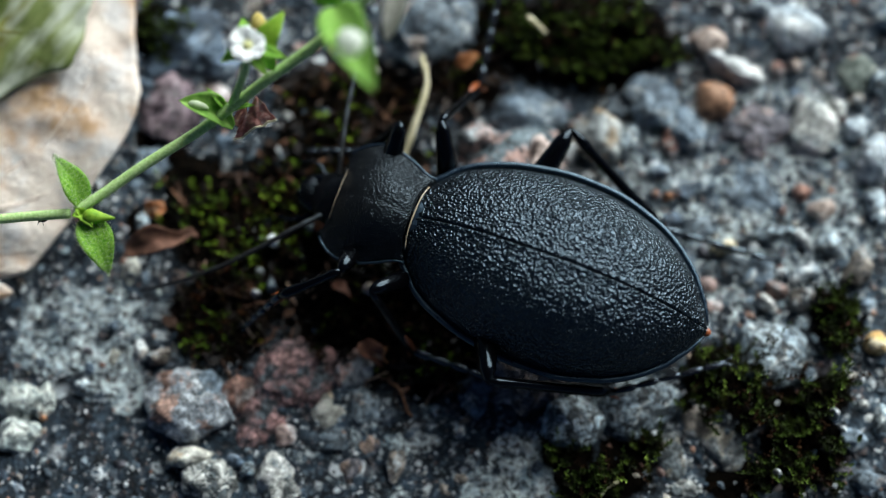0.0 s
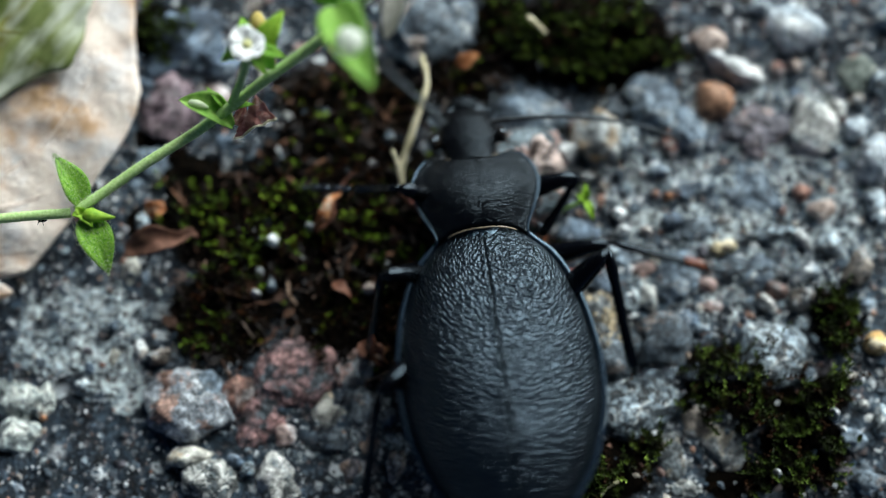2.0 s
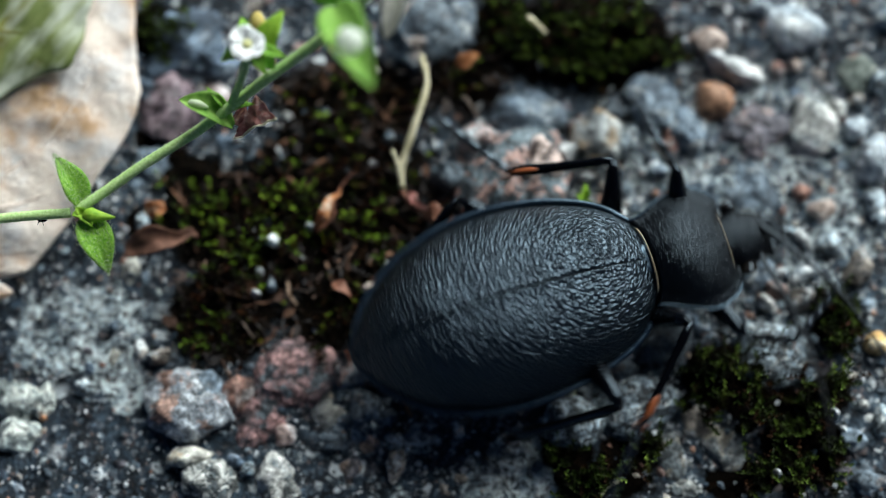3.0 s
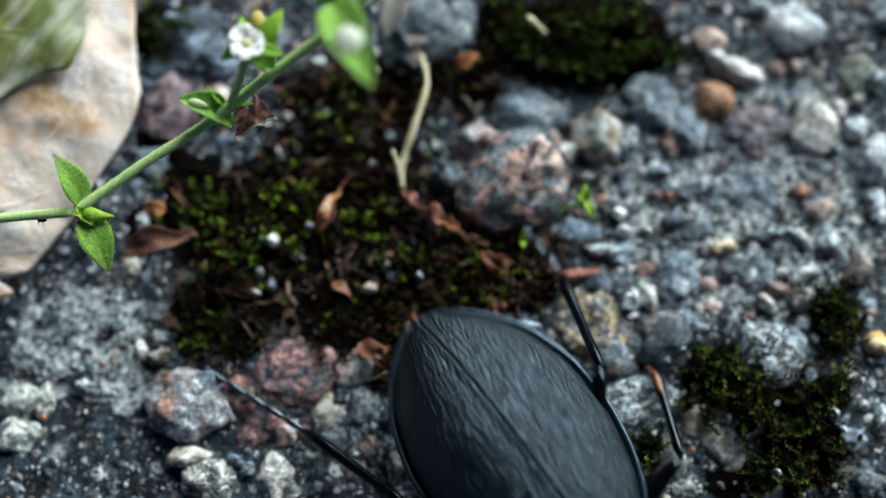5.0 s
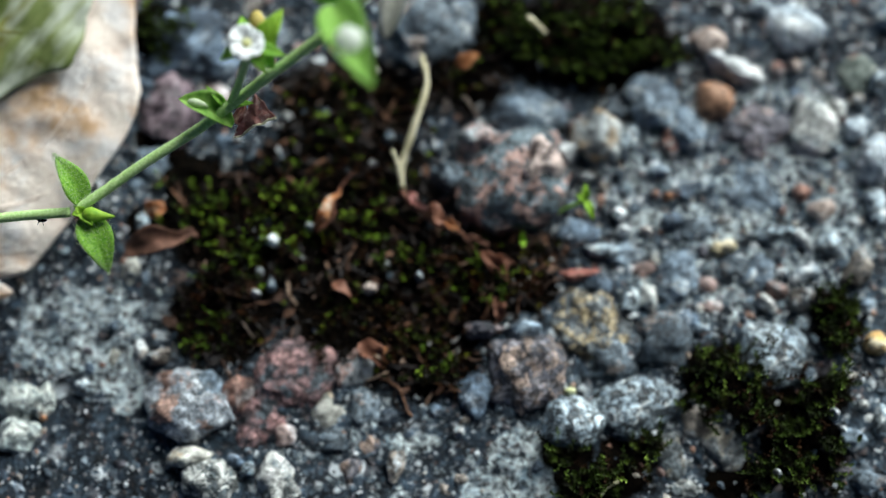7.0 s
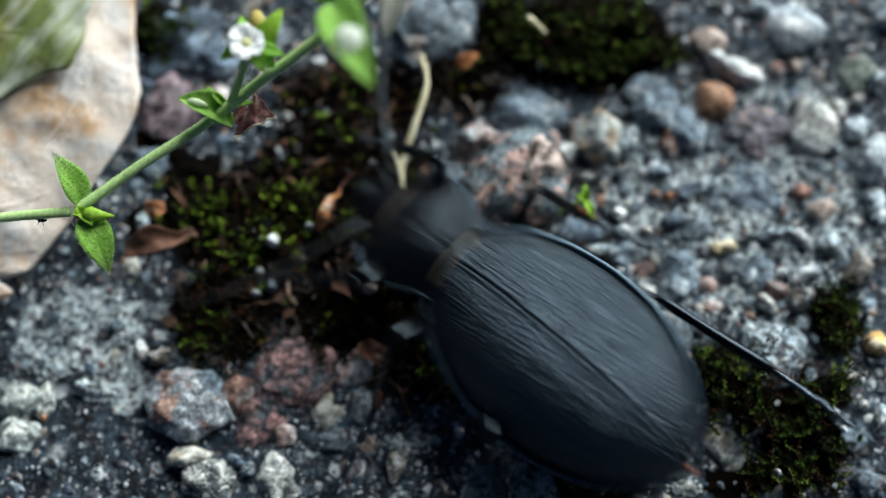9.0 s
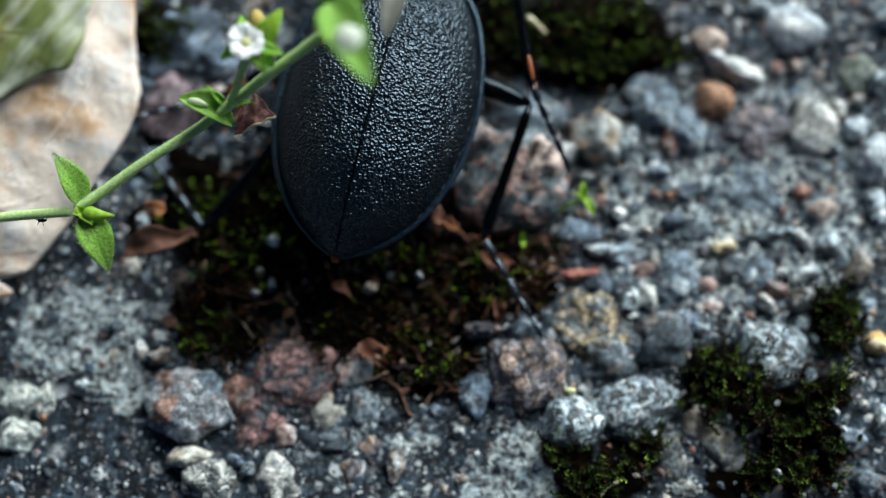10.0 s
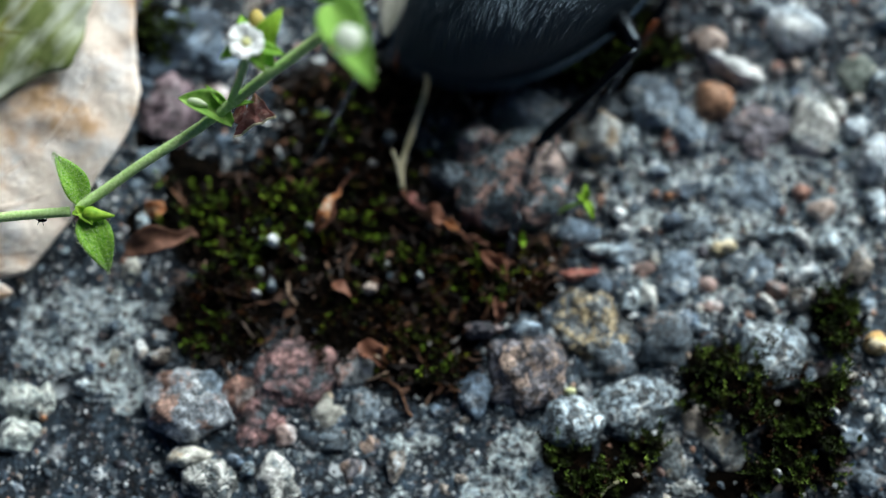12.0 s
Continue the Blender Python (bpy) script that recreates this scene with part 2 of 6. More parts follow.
def island_material(name, stops, rough=0.7, translucent=0.0, patch=None, tip=False):
    """Colour by piece, for heaps of small things that are one mesh."""
    m, nt, b = material(name, rough, 0.12 if tip else 0.35)
    g = nt.nodes.new("ShaderNodeNewGeometry")
    col = ramp(nt, g.outputs["Random Per Island"], stops)
    v = coords(nt, 1000.0, drift=False)
    var = ramp(nt, noise_tex(nt, v, 1.5, 3), [(0.3, grey(0.6)), (0.7, grey(1.3))])
    col = mix(nt, 1.0, col, var, "MULTIPLY")
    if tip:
        # Brown old growth at the base; shade deep in the tuft is painted in too.
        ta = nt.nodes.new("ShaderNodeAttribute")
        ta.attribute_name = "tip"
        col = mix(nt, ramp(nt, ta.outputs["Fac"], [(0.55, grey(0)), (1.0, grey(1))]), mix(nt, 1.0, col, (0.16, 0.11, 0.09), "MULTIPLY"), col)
    if patch:
        col = mix(nt, ramp(nt, noise_tex(nt, v, 0.12, 3), [(0.45, grey(0)), (0.55, grey(1))]), col, mix(nt, 1.0, col, patch, "MULTIPLY"))
    nt.links.new(col, b.inputs["Base Color"])
    if translucent:
        tr = nt.nodes.new("ShaderNodeBsdfTranslucent")
        mx = nt.nodes.new("ShaderNodeMixShader")
        mx.inputs[0].default_value = translucent
        nt.links.new(col, tr.inputs["Color"])
        nt.links.new(b.outputs[0], mx.inputs[1])
        nt.links.new(tr.outputs[0], mx.inputs[2])
        nt.links.new(mx.outputs[0], nt.nodes["Material Output"].inputs["Surface"])
    return m


def leafy(name, dark, light, rough=0.5, translucent=0.3, scale=1.5, spots=None, spot_scale=0.3, relief_depth=0.12, veil=None, streak=None):
    m, nt, b = material(name, rough, 0.2)
    v = coords(nt, 1000.0)
    if streak:
        turned = nt.nodes.new("ShaderNodeMapping")
        turned.inputs["Rotation"].default_value = (0, 0, radians(streak))
        squeezed = nt.nodes.new("ShaderNodeMapping")
        squeezed.inputs["Scale"].default_value = (0.22, 1.0, 1.0)
        nt.links.new(v, turned.inputs["Vector"])
        nt.links.new(turned.outputs["Vector"], squeezed.inputs["Vector"])
        v = squeezed.outputs["Vector"]
    col = ramp(nt, noise_tex(nt, v, scale, 5, 0.65), [(0.32, dark), (0.68, light)])
    if veil:
        col = mix(nt, ramp(nt, noise_tex(nt, v, spot_scale * 0.9 + 0.07, 3, 0.55), [(0.46, grey(0)), (0.60, grey(1))]), col, veil)
    if spots:
        col = mix(nt, ramp(nt, noise_tex(nt, v, spot_scale, 4, 0.6), [(0.55, grey(0)), (0.68, grey(1))]), col, spots)
    nt.links.new(col, b.inputs["Base Color"])
    bump(nt, b, noise_tex(nt, v, scale * 2, 6, 0.7), 0.6, relief_depth * MM)
    tr = nt.nodes.new("ShaderNodeBsdfTranslucent")
    mx = nt.nodes.new("ShaderNodeMixShader")
    mx.inputs[0].default_value = translucent
    nt.links.new(col, tr.inputs["Color"])
    nt.links.new(b.outputs[0], mx.inputs[1])
    nt.links.new(tr.outputs[0], mx.inputs[2])
    nt.links.new(mx.outputs[0], nt.nodes["Material Output"].inputs["Surface"])
    return m


def chitin(name, rough, grain=0.0, size=1.0, deep=0.3, color=(0.0022, 0.0024, 0.003), spec=0.5, sheen=(0.64, 0.84, 1.0)):
    m, nt, b = material(name, rough, spec)
    b.inputs["Base Color"].default_value = (*color, 1)
    b.inputs["Specular Tint"].default_value = (*sheen, 1)
    v = coords(nt, 1000.0, drift=False)
    if grain:
        warp = nt.nodes.new("ShaderNodeTexNoise")
        warp.inputs["Scale"].default_value = 1.1 * size
        warp.inputs["Detail"].default_value = 2
        nt.links.new(v, warp.inputs["Vector"])
        add = nt.nodes.new("ShaderNodeVectorMath")
        add.operation = "MULTIPLY_ADD"
        add.inputs[1].default_value = (0.35, 0.35, 0.35)
        nt.links.new(warp.outputs["Color"], add.inputs[0])
        nt.links.new(v, add.inputs[2])
        pits = nt.nodes.new("ShaderNodeTexVoronoi")
        pits.feature = "SMOOTH_F1"
        pits.inputs["Scale"].default_value = 2.9 * size
        pits.inputs["Smoothness"].default_value = 0.25
        nt.links.new(add.outputs[0], pits.inputs["Vector"])
        n2 = noise_tex(nt, v, 3.2 * size, 1.0, 0.5)
        bump(nt, b, mix(nt, 0.4, pits.outputs["Distance"], n2), grain, deep * MM)
    else:
        n2 = noise_tex(nt, v, 2.5, 3)
        nt.links.new(ramp(nt, n2, [(0.3, grey(rough * 0.7)), (0.7, grey(min(1, rough * 1.4)))]), b.inputs["Roughness"])
        bump(nt, b, n2, 0.15, 0.1 * MM)
    return m


M_GROUND = ground_material()
M_GRIT = island_material("sand and grit", [(0.0, (0.012, 0.020, 0.030)), (0.4, (0.045, 0.068, 0.092)), (0.6, (0.16, 0.195, 0.225)), (0.72, (0.17, 0.115, 0.10)), (0.78, (0.34, 0.18, 0.12)), (0.83, (0.42, 0.39, 0.33)), (0.88, (0.5, 0.54, 0.55)), (1.0, (0.85, 0.87, 0.88))], 0.45)
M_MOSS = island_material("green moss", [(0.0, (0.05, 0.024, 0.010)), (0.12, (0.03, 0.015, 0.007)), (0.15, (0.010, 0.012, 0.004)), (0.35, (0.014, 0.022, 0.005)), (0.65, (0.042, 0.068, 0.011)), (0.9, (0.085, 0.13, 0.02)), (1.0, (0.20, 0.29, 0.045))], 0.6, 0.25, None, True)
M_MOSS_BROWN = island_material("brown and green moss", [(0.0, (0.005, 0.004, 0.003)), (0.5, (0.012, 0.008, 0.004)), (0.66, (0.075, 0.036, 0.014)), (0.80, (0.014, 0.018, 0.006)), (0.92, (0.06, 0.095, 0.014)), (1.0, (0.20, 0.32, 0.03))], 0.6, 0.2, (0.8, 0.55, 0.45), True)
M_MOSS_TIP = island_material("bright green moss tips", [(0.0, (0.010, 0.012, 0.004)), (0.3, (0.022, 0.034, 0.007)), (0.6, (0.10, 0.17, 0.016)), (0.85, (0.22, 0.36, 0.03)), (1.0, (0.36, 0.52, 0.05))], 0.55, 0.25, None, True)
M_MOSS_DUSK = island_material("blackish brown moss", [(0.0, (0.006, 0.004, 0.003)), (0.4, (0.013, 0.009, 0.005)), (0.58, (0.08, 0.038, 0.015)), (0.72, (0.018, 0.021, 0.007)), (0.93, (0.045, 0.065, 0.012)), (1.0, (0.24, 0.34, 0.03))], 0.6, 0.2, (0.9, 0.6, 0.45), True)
M_LITTER = island_material("brown plant crumbs", [(0.0, (0.005, 0.003, 0.003)), (0.5, (0.020, 0.011, 0.007)), (0.72, (0.075, 0.034, 0.018)), (0.9, (0.17, 0.08, 0.04)), (0.95, (0.30, 0.21, 0.15)), (1.0, (0.42, 0.44, 0.43))], 0.7)
M_STEM = leafy("green stem", (0.36, 0.58, 0.17), (0.64, 0.82, 0.38), 0.5, 0.06, 4.0)
M_LEAF = leafy("fresh green leaf", (0.11, 0.34, 0.015), (0.44, 0.72, 0.11), 0.5, 0.35, 4.5)
M_FUZZ = leafy("pale plant hair", (0.5, 0.6, 0.35), (0.7, 0.78, 0.55), 0.4, 0.3)
M_BUD = leafy("yellow green bud", (0.17, 0.36, 0.02), (0.38, 0.58, 0.06), 0.45, 0.25, 1.8)
M_FADED = leafy("faded yellow bud", (0.42, 0.34, 0.08), (0.62, 0.50, 0.16), 0.5, 0.25, 1.8, (0.55, 0.32, 0.18), 1.0)
M_LEAFPALE = leafy("pale green cupped leaf", (0.17, 0.38, 0.05), (0.38, 0.60, 0.14), 0.45, 0.4, 1.6)
M_PETAL = leafy("white petal", (0.88, 0.90, 0.88), (0.94, 0.95, 0.94), 0.5, 0.2, 1.0)
M_BUDWHITE = leafy("white closed petals", (0.86, 0.88, 0.82), (0.93, 0.94, 0.90), 0.5, 0.55, 1.0)
M_ANTHER = leafy("pale yellow anther", (0.55, 0.55, 0.22), (0.7, 0.7, 0.35), 0.6, 0.1)
M_BRACT = leafy("dried red brown bract", (0.26, 0.085, 0.07), (0.54, 0.29, 0.25), 0.45, 0.25, 1.2, (0.62, 0.45, 0.39), 1.0)
M_DRYLEAF = leafy("pale dry leaf underside", (0.68, 0.55, 0.46), (0.82, 0.73, 0.64), 0.65, 0.12, 0.30, (0.62, 0.40, 0.23), 0.16, 0.9, (0.70, 0.66, 0.63))
# The pale streaked spots paint a whitish sheen into the leaf's colour.
M_GREENLEAF = leafy("fading green brown leaf", (0.05, 0.08, 0.014), (0.24, 0.28, 0.10), 0.32, 0.12, 0.40, (0.44, 0.47, 0.37), 0.30, 0.3, (0.19, 0.18, 0.04), -52)
M_STALK = leafy("bleached grass stalk", (0.48, 0.43, 0.25), (0.76, 0.70, 0.50), 0.6, 0.15, 0.6)
M_WITHER = leafy("withered pale leaf", (0.50, 0.48, 0.40), (0.76, 0.74, 0.66), 0.6, 0.3, 0.9)
M_ORANGE = leafy("orange dead leaf", (0.30, 0.10, 0.035), (0.52, 0.25, 0.11), 0.7, 0.3, 1.2, (0.66, 0.55, 0.42), 0.8)
M_FLAKE = leafy("red brown leaf scrap", (0.09, 0.035, 0.022), (0.26, 0.115, 0.07), 0.55, 0.1, 0.8)
M_BROWN = leafy("dark brown dead leaf", (0.05, 0.025, 0.017), (0.20, 0.10, 0.068), 0.85, 0.1, 0.6)
M_ELYTRON = chitin("leathery black wing case", 0.29, 1.0, 1.28, 0.31, color=(0.0004, 0.0008, 0.0013), spec=0.76, sheen=(0.58, 0.80, 1.0))
M_RIM = chitin("smooth black rim", 0.32, color=(0.005, 0.010, 0.019), spec=0.9, sheen=(0.55, 0.8, 1.0))
M_PRONOTUM = chitin("finely wrinkled black shield", 0.27, 1.0, 2.0, 0.15, spec=0.29)
M_GLOSS = chitin("glossy black leg", 0.15, color=(0.001, 0.001, 0.0014), spec=0.3)
M_TARSUS = chitin("shiny dark foot", 0.2, color=(0.012, 0.012, 0.014), spec=1.0)
M_HEAD = chitin("black head", 0.24, 0.8, 1.8, 0.12, spec=0.12)
M_EYE = chitin("shiny eye", 0.10, color=(0.012, 0.010, 0.008))
M_ANTENNA = chitin("dull black antenna", 0.45, color=(0.012, 0.010, 0.009))
M_RUST = chitin("rusty spur", 0.35, color=(0.25, 0.07, 0.02))
M_GOLD = chitin("golden fringe", 0.3, color=(0.30, 0.24, 0.16))


# ---- mesh helpers ----
def mesh_from(name, verts, faces, mat, smooth=True):
    me = bpy.data.meshes.new(name)
    me.from_pydata([tuple(c * MM for c in v) for v in verts], [], faces)
    me.validate()
    me.materials.append(mat)
    if smooth:
        me.polygons.foreach_set("use_smooth", [True] * len(me.polygons))
    me.update()
    return me


def part(name, me, parent=None, label=""):
    ob = new(name, me)
    ob.parent = parent
    return tagged(ob, label)


def base_empty(name, x, y, z, label, category, group=""):
    e = new(name)
    e.empty_display_size = 0.002
    e.matrix_basis = Matrix.Translation((x * MM, y * MM, z * MM))
    return tagged(e, label, category, group)


def grid_faces(nu, nv, closed=False, start=0):
    f = []
    for i in range(nu - 1):
        for j in range(nv if closed else nv - 1):
            k = (j + 1) % nv
            a = start + i * nv
            f.append((a + j, a + k, a + nv + k, a + nv + j))
    return f


def tube_data(pts, radii, sides=8):
    """A tapered round rod along points, closed at both ends."""
    pts = [Vector(p) for p in pts]
    verts, side = [], Vector((0.13, 0.31, 0.94))
    for i, (p, r) in enumerate(zip(pts, radii)):
        d = (pts[min(i + 1, len(pts) - 1)] - pts[max(i - 1, 0)]).normalized()
        a = d.cross(side)
        a = a.normalized() if a.length > 1e-4 else d.orthogonal().normalized()
        b = d.cross(a)
        side = a.cross(d)
        for j in range(sides):
            w = 2 * math.pi * j / sides
            verts.append(p + (a * math.cos(w) + b * math.sin(w)) * r)
    faces = grid_faces(len(pts), sides, True)
    faces.append(tuple(range(sides))[::-1])
    faces.append(tuple(range(len(verts) - sides, len(verts))))
    return verts, faces


def tube(name, pts, radii, mat, sides=8):
    return mesh_from(name, *tube_data(pts, radii, sides), mat)


def smooth_path(pts, n):
    """Points along a rounded line through pts."""
    p = [Vector(pts[0])] + [Vector(q) for q in pts] + [Vector(pts[-1])]
    out = []
    for i in range(1, len(p) - 2):
        for k in range(n):
            t = k / n
            a, b, c, d = p[i - 1], p[i], p[i + 1], p[i + 2]
            out.append(0.5 * ((2 * b) + (c - a) * t + (2 * a - 5 * b + 4 * c - d) * t * t + (3 * b - a - 3 * c + d) * t ** 3))
    out.append(Vector(pts[-1]))
    return out


def sheet_data(point, nu, nv, thick):
    """A thin leaf: point(u, v) gives its upper face; the lower face lies thick below."""
    verts = [Vector(point(i / (nu - 1), j / (nv - 1))) for i in range(nu) for j in range(nv)]
    n = len(verts)
    verts += [v - Vector((0, 0, thick)) for v in verts]
    top = grid_faces(nu, nv)
    faces = top + [tuple(n + k for k in f[::-1]) for f in top]
    ring = [j for j in range(nv)] + [i * nv + nv - 1 for i in range(1, nu)] + [(nu - 1) * nv + j for j in range(nv - 2, -1, -1)] + [i * nv for i in range(nu - 2, 0, -1)]
    for a, b in zip(ring, ring[1:] + ring[:1]):
        faces.append((b, a, n + a, n + b))
    return verts, faces


def join_data(items):
    verts, faces = [], []
    for v, f in items:
        k = len(verts)
        verts += list(v)
        faces += [tuple(k + i for i in q) for q in f]
    return verts, faces


def ball_data(center, r, seg=10, rings=7):
    verts, faces = [], []
    c = Vector(center)
    for i in range(rings + 1):
        a = math.pi * i / rings
        for j in range(seg):
            b = 2 * math.pi * j / seg
            verts.append(c + Vector((r[0] * math.sin(a) * math.cos(b), r[1] * math.sin(a) * math.sin(b), r[2] * math.cos(a))))
    return verts, grid_faces(rings + 1, seg, True)


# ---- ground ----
# Dark soil patches; those just below the boulder also paint in its shadow.
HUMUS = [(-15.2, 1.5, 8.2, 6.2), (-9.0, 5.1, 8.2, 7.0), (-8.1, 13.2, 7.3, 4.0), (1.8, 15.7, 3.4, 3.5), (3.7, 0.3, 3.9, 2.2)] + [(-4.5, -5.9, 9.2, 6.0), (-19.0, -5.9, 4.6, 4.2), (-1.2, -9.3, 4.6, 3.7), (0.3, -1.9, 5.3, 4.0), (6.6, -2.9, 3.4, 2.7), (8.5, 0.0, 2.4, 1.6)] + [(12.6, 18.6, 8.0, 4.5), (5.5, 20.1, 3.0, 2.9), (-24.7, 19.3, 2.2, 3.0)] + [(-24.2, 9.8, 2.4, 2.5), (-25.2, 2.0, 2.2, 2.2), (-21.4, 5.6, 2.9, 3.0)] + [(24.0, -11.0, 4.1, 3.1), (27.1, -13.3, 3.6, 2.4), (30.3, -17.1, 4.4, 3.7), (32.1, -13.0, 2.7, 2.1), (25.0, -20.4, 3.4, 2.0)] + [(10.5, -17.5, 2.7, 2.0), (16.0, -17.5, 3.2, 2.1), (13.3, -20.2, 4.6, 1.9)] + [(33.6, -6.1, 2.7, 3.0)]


LICHEN = [(-30.4, -7.0, 6.8, 4.6, 0.36), (-26.9, -12.0, 1.8, 2.2, 0.6), (-29.5, -5.0, 3.2, 1.6, 1.0), (-32.8, -8.9, 3.6, 2.0, 1.0), (-27.7, -9.9, 1.6, 2.4, 0.75), (6.9, -19.0, 2.9, 3.6, 1.0), (4.3, -20.7, 2.7, 1.9, 0.8), (-3.0, -16.6, 3.0, 1.0, 0.5), (26.5, 4.9, 3.4, 2.7, 0.6), (25.6, 5.4, 13.6, 12.1, 0.40), (-6.4, -17.6, 9.5, 4.8, 0.18)]


def lichen_at(x, y):
    """How far pale lichen and cement lie on the concrete."""
    best = 0.0
    for cx, cy, a, b, most in LICHEN:
        q = math.hypot((x - cx) / a, (y - cy) / b)
        best = max(best, most * min(1.0, max(0.0, 2.2 * (1.25 - q))))
    return best


def humus_at(x, y):
    best = 0.0
    for i, (cx, cy, a, b) in enumerate(HUMUS):
        q = math.hypot((x - cx) / a, (y - cy) / b)
        best = max(best, min(1.0, max(0.0, (1.45 if i < 17 else 1.35) - q)))
    return best


def relief(x, y):
    """Height of the ground at a place."""
    fade = max(0.0, 1 - max(0.0, max(abs(x) / 70, abs(y) / 60) - 1) * 0.5)
    if fade == 0:
        return 0.0
    n = 0.75 * noise.noise((x * 0.11, y * 0.11, 3.0)) + 0.42 * noise.noise((x * 0.42, y * 0.42, 8.0)) + 0.34 * noise.noise((x * 1.1, y * 1.1, 1.0)) + 0.26 * noise.noise((x * 2.3, y * 2.3, 5.0))
    soft = humus_at(x, y)
    pit = math.exp(-((math.hypot((x - 5.9) / 6.3, (y - 6.2) / 6.0) - 1.0) / 0.22) ** 2)
    return fade * (n - 0.35 - 1.1 * pit + soft * (0.15 + 0.9 * noise.noise((x * 0.33, y * 0.33, 17.0))))


def axis(inner, step):
    a = list(np.arange(-inner, inner + step / 2, step))
    out, s = [], step
    while (out[-1] if out else inner) < 400000:
        s *= 1.45
        out.append((out[-1] if out else inner) + s)
    return [-v for v in reversed(out)] + a + out


def build_ground():
    xs, ys = axis(48, 0.28), axis(34, 0.28)
    verts = [(x, y, relief(x, y)) for y in ys for x in xs]
    me = mesh_from("ground", verts, grid_faces(len(ys), len(xs)), M_GROUND)
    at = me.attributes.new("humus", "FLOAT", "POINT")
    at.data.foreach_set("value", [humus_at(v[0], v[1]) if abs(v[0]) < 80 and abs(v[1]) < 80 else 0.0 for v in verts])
    at = me.attributes.new("lichen", "FLOAT", "POINT")
    at.data.foreach_set("value", [lichen_at(v[0], v[1]) if abs(v[0]) < 80 and abs(v[1]) < 80 else 0.0 for v in verts])
    return tagged(new("ground", me), "worn grey concrete with exposed stones and dark humus", "ground", kind="structure")


ground = build_ground()

# ---- the beetle ----
RIM_X = [0.0, 0.03, 0.10, 0.25, 0.42, 0.60, 0.78, 0.90, 0.96, 1.0]
RIM_W = [2.7, 4.2, 6.0, 7.55, 8.35, 8.2, 6.7, 4.4, 2.5, 0.25]
LENGTH = 26.0


def half_width(u):
    return float(np.interp(u, RIM_X, RIM_W))


def smoothed(u, f, k=0.025):
    return sum(f(min(1, max(0, u + d * k))) for d in (-2, -1, 0, 1, 2)) / 5


def dome(u):
    return float(np.interp(u, [0, 0.08, 0.25, 0.5, 0.72, 0.88, 0.96, 1], [1.5, 3.4, 5.2, 6.1, 5.6, 3.7, 1.8, 0.5]))


def rim_z(u):
    return 6.6 - 1.0 * u + 0.4 * math.sin(math.pi * u)


def margin(u):
    return smoothed(u, half_width) if u < 0.97 else half_width(u)


def elytron_mesh(side):
    """One wing case: a vaulted shell with a ridge beside the seam and a gutter inside its rim."""
    nu = 110
    across = [0.002, 0.007, 0.013, 0.02, 0.03, 0.042, 0.056] + list(np.linspace(0.08, 0.93, 30)) + [0.95, 0.965, 0.98, 1.0]
    nv = len(across)
    verts = []
    for i in range(nu):
        u = i / (nu - 1)
        w, h, z0 = margin(u), smoothed(u, dome), rim_z(u)
        for q in across:
            s = min(q / 0.955, 1.0)
            y = w * q
            z = z0 + h * max(0.0, 1 - s ** 2.15) ** 0.62
            y_seam = max(y, 0.008)
            z += 0.09 * math.exp(-((y_seam - 0.26) / 0.14) ** 2) - 0.14 * math.exp(-(y_seam / 0.05) ** 2)
            if q > 0.955:
                z = z0 - 0.02 + 0.15 * (q - 0.955) / 0.045
            verts.append((-LENGTH * u, side * y_seam, z))
    f = grid_faces(nu, nv)
    return mesh_from("elytron", verts, f if side < 0 else [q[::-1] for q in f], M_ELYTRON)


def rim_mesh(side):
    pts, rad = [], []
    for i in range(60):
        u = 0.012 + i / 59 * 0.985
        pts.append((-LENGTH * u, side * (margin(u) + 0.05), rim_z(u) + 0.12))
        rad.append(0.27 if u < 0.95 else 0.27 * (1 - (u - 0.95) * 12))
    return tube("rim", pts, rad, M_RIM, 8)


def belly_mesh():
    nu, nv = 40, 20
    verts = []
    for i in range(nu):
        u = i / (nu - 1)
        w = smoothed(u, half_width) * 0.93
        for j in range(nv):
            a = math.pi * j / (nv - 1)
            verts.append((-LENGTH * 0.985 * u + 0.6 * (1 - u), w * math.cos(a), rim_z(u) - 0.05 - (2.9 - 1.2 * u) * math.sin(a) ** 0.8))
    return mesh_from("abdomen", verts, grid_faces(nu, nv), M_GLOSS)


def shield_width(x):
    return float(np.interp(x, [0, 0.9, 2.4, 4.2, 5.4, 6.5, 7.2, 7.6], [3.75, 3.85, 4.65, 5.3, 5.25, 4.75, 4.1, 3.4]))


